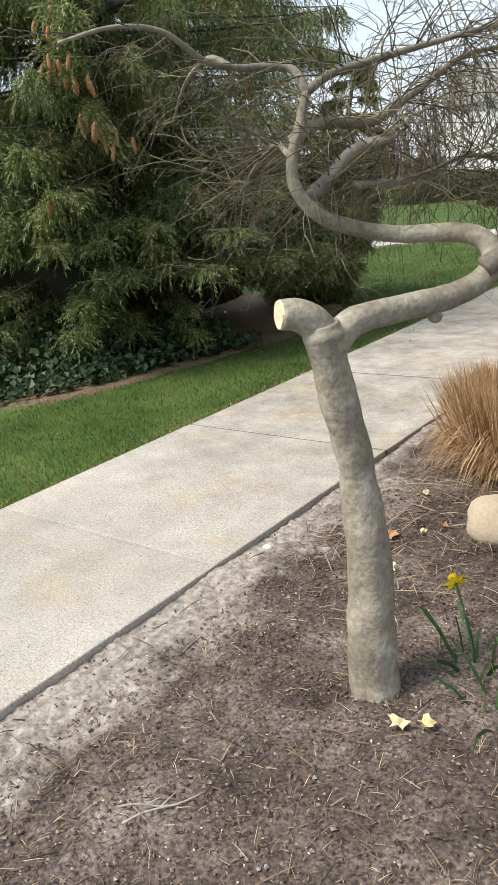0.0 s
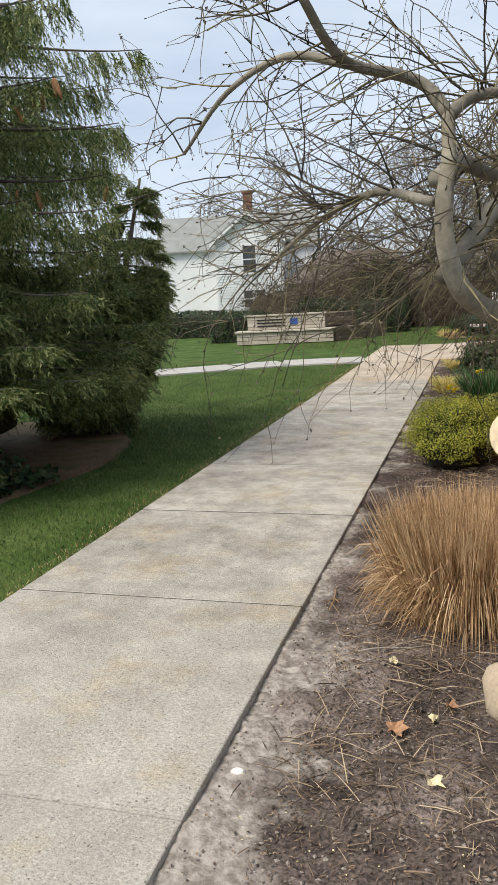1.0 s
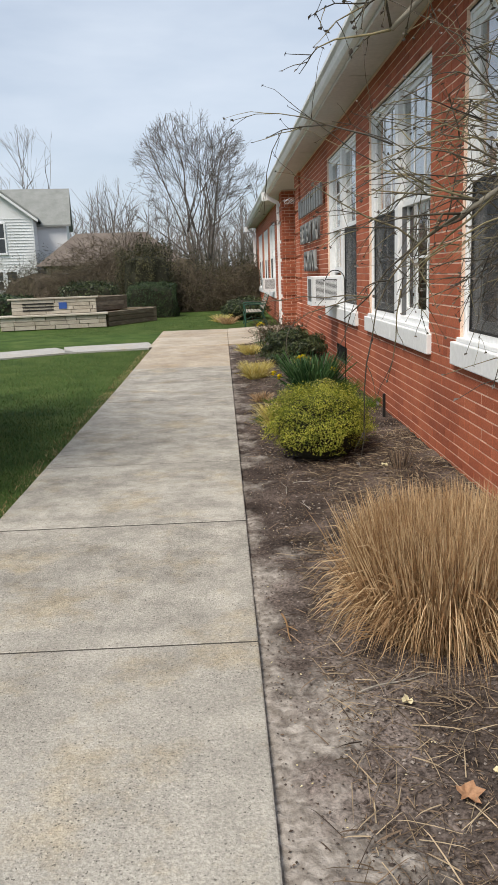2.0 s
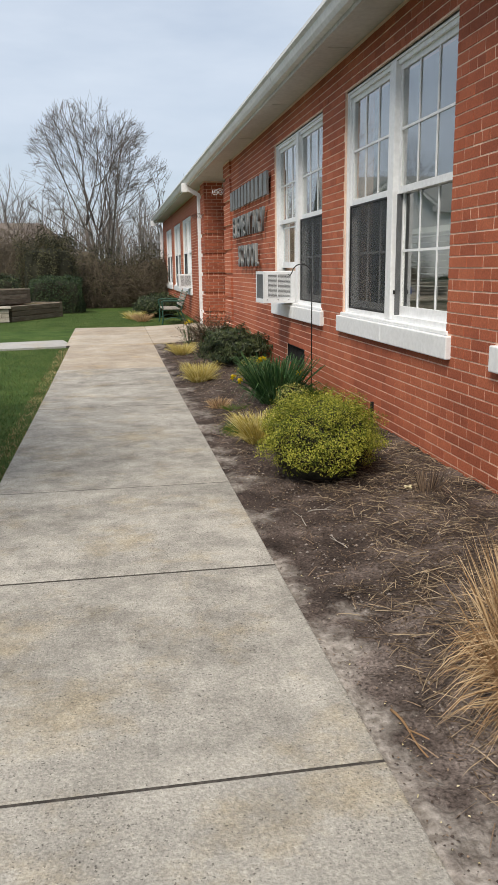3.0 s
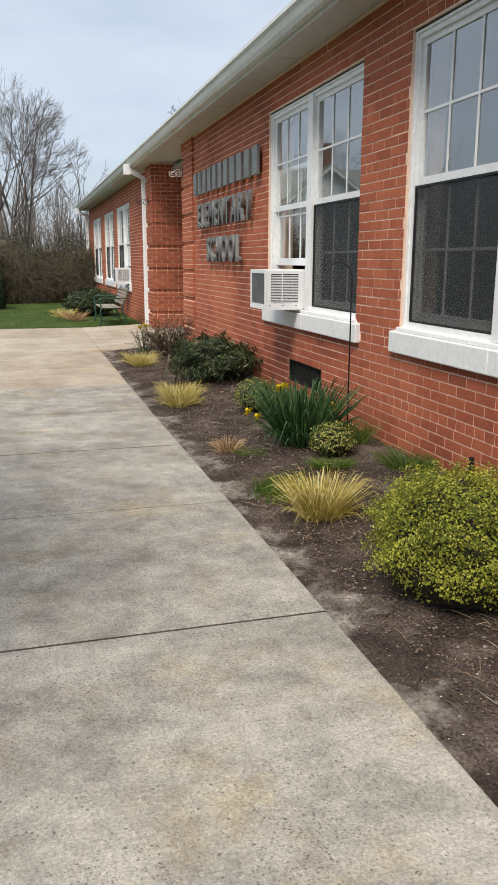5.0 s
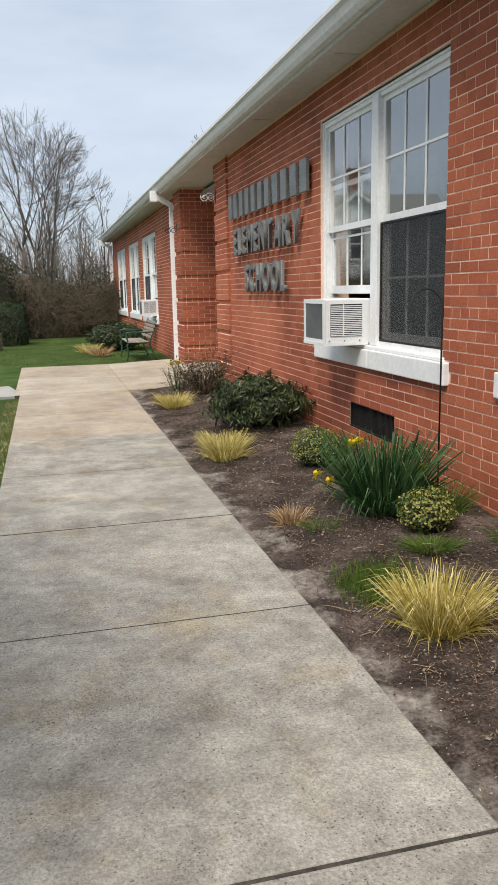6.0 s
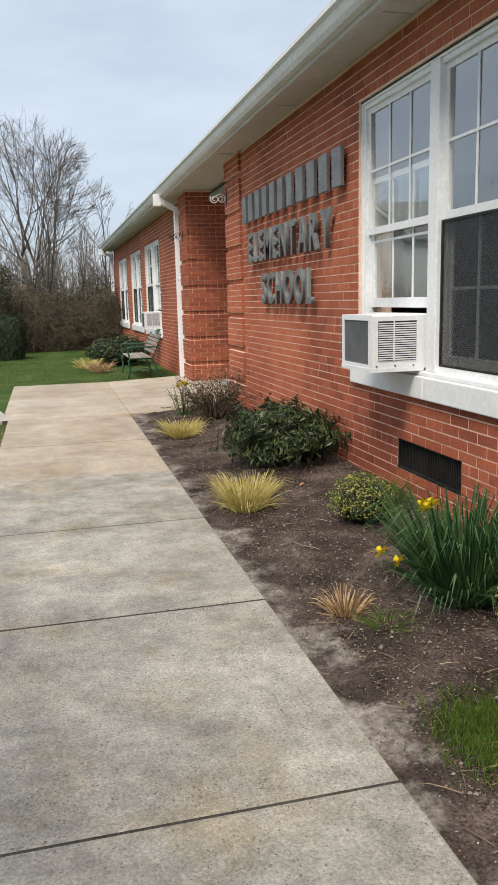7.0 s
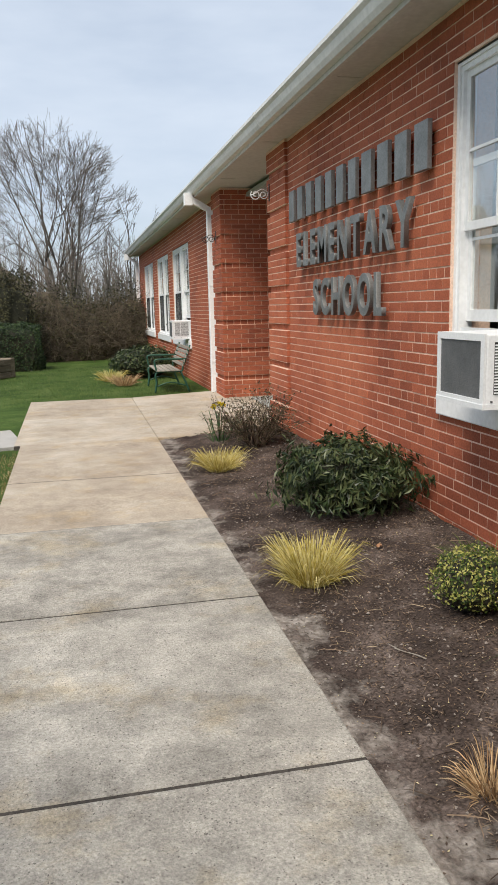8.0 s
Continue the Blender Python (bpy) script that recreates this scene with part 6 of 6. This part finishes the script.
for k in range(420):
    p = np.array((_rng.uniform(-32, 16), _rng.uniform(54, 84), FAR_GROUND))
    h = _rng.uniform(3.8, 7.2)
    d = np.array((_rng.normal(0, 0.08), _rng.normal(0, 0.08), 1.0))
    _lines.append(([p, p + d * h * 0.5, p + d * h], [0.06, 0.04, 0.01]))
    for j in range(14):
        b = p + d * h * _rng.uniform(0.2, 0.95)
        w = np.array((_rng.normal(0, 0.5), _rng.normal(0, 0.5), _rng.uniform(0.4, 1.0)))
        _lines.append(([b, b + w * 0.6, b + w * 1.3 + (0, 0, 0.2)], [0.022, 0.015, 0.006]))
young_woods = tagged(add_part("young_woods", tube_mesh("young_woods", _lines, 3), M_PALETWIG), "dense thin leafless saplings behind the brush", "woods", kind="stuff")

# far tree line closing the view all round
_rng = np.random.default_rng(141)
_lines = []
for k in range(900):
    a = _rng.uniform(0, 6.283)
    d = _rng.uniform(85, 110)
    p = np.array((d * math.cos(a), 20 + d * math.sin(a), GROUND))
    h = _rng.uniform(3.5, 7.5)
    _lines.append(([p, p + (_rng.normal(0, 0.3), _rng.normal(0, 0.3), h * 0.5), p + (_rng.normal(0, 0.8), _rng.normal(0, 0.8), h)], [0.22, 0.15, 0.03]))
    for j in range(8):
        b = p + (0, 0, h * _rng.uniform(0.25, 0.9))
        _lines.append(([b, b + _rng.normal(0, 0.9, 3) + (0, 0, 0.7), b + _rng.normal(0, 1.5, 3) + (0, 0, 1.4)], [0.09, 0.06, 0.02]))
far_woods = tagged(add_part("far_woods", tube_mesh("far_woods", _lines, 3), M_PALETWIG), "distant leafless woods round the grounds", "woods", kind="stuff")
_v, _f = [], []
for k in range(181):
    a = math.radians(2 * k)
    h = 2.2 + 0.9 * noise.noise((math.cos(a) * 9, math.sin(a) * 9, 0)) + 0.6 * noise.noise((math.cos(a) * 31, math.sin(a) * 31, 0))
    _v += [(116 * math.cos(a), 20 + 116 * math.sin(a), -1), (116 * math.cos(a), 20 + 116 * math.sin(a), h), (119 * math.cos(a), 20 + 119 * math.sin(a), h * 0.8), (119 * math.cos(a), 20 + 119 * math.sin(a), -1)]
for k in range(180):
    o = 4 * k
    _f += [(o, o + 4, o + 5, o + 1), (o + 1, o + 5, o + 6, o + 2), (o + 2, o + 6, o + 7, o + 3)]
backdrop = tagged(add_part("backdrop", mesh_of("backdrop", _v, _f, True), M_CHIPBROWN), "low distant brushy rise behind the woods", "backdrop", kind="structure")

# ---- white house beyond the hedges ----
house = thing("house", "white two-storey wooden house with grey roof", "house", (-14.0, 44.9, FAR_GROUND), 9)


def gable(x0, x1, y0, y1, eave, ridge, along="y"):
    if along == "y":
        v = [(x0, y0, 0), (x1, y0, 0), (x1, y0, eave), ((x0 + x1) / 2, y0, ridge), (x0, y0, eave), (x0, y1, 0), (x1, y1, 0), (x1, y1, eave), ((x0 + x1) / 2, y1, ridge), (x0, y1, eave)]
    else:
        v = [(x0, y1, 0), (x0, y0, 0), (x0, y0, eave), (x0, (y0 + y1) / 2, ridge), (x0, y1, eave), (x1, y1, 0), (x1, y0, 0), (x1, y0, eave), (x1, (y0 + y1) / 2, ridge), (x1, y1, eave)]
    f = [(0, 1, 2, 3, 4), (9, 8, 7, 6, 5), (1, 6, 7, 2), (5, 0, 4, 9), (0, 5, 6, 1)]
    return mesh_of("wall", v, f)


def roof_pair(x0, x1, y0, y1, eave, ridge, along, parent, material, over=0.25, thick=0.10):
    mid = (x0 + x1) / 2 if along == "y" else (y0 + y1) / 2
    lo, hi = ((x0, x1) if along == "y" else (y0, y1))
    slope = (ridge - eave) / (mid - lo)
    for e, sgn in ((lo - over, 1), (hi + over, -1)):
        ez = eave - over * slope
        if along == "y":
            v = [(e, y0 - over, ez), (mid, y0 - over, ridge), (mid, y1 + over, ridge), (e, y1 + over, ez)]
        else:
            v = [(x0 - over, e, ez), (x0 - over, mid, ridge), (x1 + over, mid, ridge), (x1 + over, e, ez)]
        v = [(a, b, c + 0.02) for a, b, c in v] + [(a, b, c + thick + 0.02) for a, b, c in v]
        add_part("roof", mesh_of("roof", v, [(0, 1, 2, 3), (7, 6, 5, 4), (0, 4, 5, 1), (1, 5, 6, 2), (2, 6, 7, 3), (3, 7, 4, 0)]), material, parent)


add_part("wall", gable(-1.9, 1.95, -0.6, 3.0, 4.75, 6.25), M_SIDING, house)
roof_pair(-1.9, 1.95, -0.6, 2.9, 4.75, 6.25, "y", house, M_HROOF)
add_part("wall", gable(-6.0, 3.6, 2.4, 8.0, 4.5, 6.6, "x"), M_SIDING, house)
roof_pair(-6.0, 3.6, 2.4, 8.0, 4.5, 6.6, "x", house, M_HROOF)
for k in range(28):
    add_part("siding_board", boxes((-1.915, 1.965, -0.625, -0.60, 0.4 + k * 0.155, 0.42 + k * 0.155)), M_SIDING, house)
ch = add_part("chimney", boxes((-0.28, 0.22, 0.3, 0.8, 5.6, 7.5), (-0.33, 0.27, 0.25, 0.85, 7.35, 7.5)), M_OLDBRICK, house, "red brick chimney")
for x, z, w, h in ((0.05, 2.85, 0.72, 1.5), (-0.10, 0.9, 0.5, 0.95), (0.62, 0.9, 0.5, 0.95)):
    wd = add_part("window", boxes((x - w / 2 - 0.08, x - w / 2, -0.66, -0.60, z - 0.08, z + h + 0.08), (x + w / 2, x + w / 2 + 0.08, -0.66, -0.60, z - 0.08, z + h + 0.08), (x - w / 2, x + w / 2, -0.66, -0.60, z + h, z + h + 0.08), (x - w / 2 - 0.1, x + w / 2 + 0.1, -0.70, -0.60, z - 0.1, z), (x - w / 2, x + w / 2, -0.65, -0.60, z + h / 2 - 0.03, z + h / 2 + 0.03)), M_SIDING, house)
    add_part("pane", boxes((x - w / 2, x + w / 2, -0.63, -0.61, z, z + h)), M_DARKPANE, wd)
for s in (-1, 1):
    v = [(0.025, -0.88, 6.25), (0.025 + s * 2.2, -0.88, 4.53), (0.025 + s * 2.2, -0.88, 4.38), (0.025, -0.88, 6.08)]
    v = v + [(a, -0.84, c) for a, b, c in v]
    add_part("bargeboard", mesh_of("bargeboard", v, [(0, 1, 2, 3), (7, 6, 5, 4), (0, 4, 5, 1), (1, 5, 6, 2), (2, 6, 7, 3), (3, 7, 4, 0)]), M_SIDING, house)

garage = thing("cottage", "low cottage with a brown hipped roof", "house", (-8.0, 43.5, FAR_GROUND), 8)
add_part("wall", boxes((-3.2, 3.6, 0, 5, 0, 2.1)), M_SIGNSTONE, garage)
_v = [(-3.7, -0.5, 2.05), (4.1, -0.5, 2.05), (4.1, 5.5, 2.05), (-3.7, 5.5, 2.05), (-1.6, 2.5, 3.8), (2.2, 2.5, 3.8)]
add_part("roof", mesh_of("roof", _v, [(0, 1, 5, 4), (1, 2, 5), (2, 3, 4, 5), (3, 0, 4), (3, 2, 1, 0)]), M_BROWNROOF, garage)
for x in (-2.6, -1.4):
    wd = add_part("window", boxes((x, x + 0.7, -0.05, 0.0, 0.7, 1.7)), M_SIDING, garage)
    add_part("pane", boxes((x + 0.06, x + 0.64, -0.06, -0.05, 0.76, 1.64)), M_DARKPANE, wd)

# ---- bricks, laid course by course, every sixth course of headers ----
def brick_mesh(length, depth=0.0085):
    """One brick face: runs along +y from 0, face towards -x, slightly rounded edge."""
    h, e = COURSE - 0.0085, 0.0010
    v = [(0, 0, 0), (0, length, 0), (0, length, h), (0, 0, h), (-depth, e, e), (-depth, length - e, e), (-depth, length - e, h - e), (-depth, e, h - e)]
    return v, [(4, 7, 6, 5), (0, 4, 5, 1), (1, 5, 6, 2), (2, 6, 7, 3), (3, 7, 4, 0)]


def courses(a0, a1, z_from, z_to, openings, rng, depths):
    """Yields (start, length, z, proud) for the bricks of one face."""
    i = int(round((z_from - BASE) / COURSE))
    while BASE + (i + 1) * COURSE <= z_to + 0.03:
        z = BASE + i * COURSE
        header = i % 6 == 0
        module = 0.106 if header else 0.2125
        a = a0 - (0 if header else (0.106 if i % 2 else 0.0)) - (a0 % module)
        while a < a1:
            b = a + module - 0.0085
            spans = [(max(a, a0), min(b, a1))]
            for o0, o1, oz0, oz1 in openings:
                if z + COURSE * 0.5 > oz0 and z + COURSE * 0.5 < oz1:
                    nxt = []
                    for p, q in spans:
                        if q <= o0 or p >= o1:
                            nxt.append((p, q))
                        else:
                            nxt += [s for s in ((p, o0), (o1, q)) if s[1] - s[0] > 0.02]
                    spans = nxt
            for p, q in spans:
                if q - p > 0.02:
                    yield p, q - p, z + 0.005, depths(i, p)
            a += module
        i += 1


_rng = np.random.default_rng(11)
_sills = [(a - 0.085, b + 0.085, SILL - 0.185, SILL - 0.03) for a, b in WINDOWS]
_all_open = [(a, b, SILL - 0.03, HEAD) for a, b in WINDOWS] + _sills + [VENT]


def quoin(i, a):
    return 0.032 if (a >= 15.78 and i % 6 != 0) else 0.0


_near, _rest_v, _rest_f = [], [], []
_shared = {}
for p, ln, z, proud in courses(2.9, 15.79, BASE, TOP, _all_open, _rng, lambda i, a: 0.0):
    if 6.1 < p < 9.75 and z < 0.74:
        _near.append((p, ln, z))
        continue
    v, f = brick_mesh(ln)
    o = len(_rest_v)
    jit = 0.0018 * _rng.standard_normal()
    _rest_v += [(WALL + 0.006 + x * (1 + jit * 50), p + y, z + zz) for x, y, zz in v]
    _rest_f += [tuple(o + k for k in q) for q in f]
for p, ln, z, proud in courses(15.79, 16.58, BASE, TOP, [], _rng, quoin):
    v, f = brick_mesh(ln, 0.0085 + proud)
    o = len(_rest_v)
    _rest_v += [(WALL + 0.006 + x, p + y, z + zz) for x, y, zz in v]
    _rest_f += [tuple(o + k for k in q) for q in f]
# solid backing of the raised blocks
_blocks = [(WALL - 0.0315, WALL + 0.0005, 15.797, 16.575, BASE + (6 * k + 1) * COURSE, min(TOP, BASE + (6 * k + 6) * COURSE)) for k in range(8)]
add_part("corner_block", boxes(*_blocks), M_MORTAR, wall_1)
tagged(add_part("brickwork", mesh_of("brickwork", _rest_v, _rest_f), M_BRICK, wall_1), kind="stuff")
for p, ln, z in _near[:300]:
    key = round(ln, 3)
    if key not in _shared:
        _shared[key] = mesh_of("brick", *brick_mesh(key))
        _shared[key].materials.append(M_BRICK)
    add_part("brick", _shared[key], M_BRICK, wall_1, m=Matrix.Translation((WALL + 0.006, p, z)))

# far wing
_rest_v, _rest_f = [], []
for p, ln, z, proud in courses(19.9, END, BASE, TOP, [(a - 0.08, b + 0.08, 0.66, 0.82) for a, b in WING_WINDOWS] + [(a, b, 0.82, 2.75) for a, b in WING_WINDOWS], _rng, lambda i, a: 0.0):
    v, f = brick_mesh(ln)
    o = len(_rest_v)
    _rest_v += [(-0.494 + x, p + y, z + zz) for x, y, zz in v]
    _rest_f += [tuple(o + k for k in q) for q in f]
tagged(add_part("brickwork", mesh_of("brickwork", _rest_v, _rest_f), M_BRICK, wall_2), kind="stuff")

# entrance pier: the face to the path's start, and the narrow face to the lawn, both banded
_rest_v, _rest_f = [], []
_band = []
for k in range(8):
    lo, hi = BASE + (6 * k + 1) * COURSE, min(TOP, BASE + (6 * k + 6) * COURSE)
    _band.append((-0.5935, 1.6, 19.178, 19.2005, lo, hi))
    _band.append((-0.5935, -0.5715, 19.2005, 19.9, lo, hi))
add_part("corner_block", boxes(*_band), M_MORTAR, wall_3)
for p, ln, z, proud in courses(-0.5995, 1.6, BASE, TOP, [], _rng, lambda i, a: 0.026 if i % 6 else 0.0):
    v, f = brick_mesh(ln, 0.0085 + proud)
    o = len(_rest_v)
    _rest_v += [(p + y, 19.206 + x, z + zz) for x, y, zz in v]
    _rest_f += [tuple(o + k for k in reversed(q)) for q in f]
for p, ln, z, proud in courses(19.173, 19.9, BASE, TOP, [], _rng, lambda i, a: 0.026 if i % 6 else 0.0):
    v, f = brick_mesh(ln, 0.0085 + proud)
    o = len(_rest_v)
    _rest_v += [(-0.566 + x, p + y, z + zz) for x, y, zz in v]
    _rest_f += [tuple(o + k for k in q) for q in f]
tagged(add_part("brickwork", mesh_of("brickwork", _rest_v, _rest_f), M_BRICK, wall_3), kind="stuff")
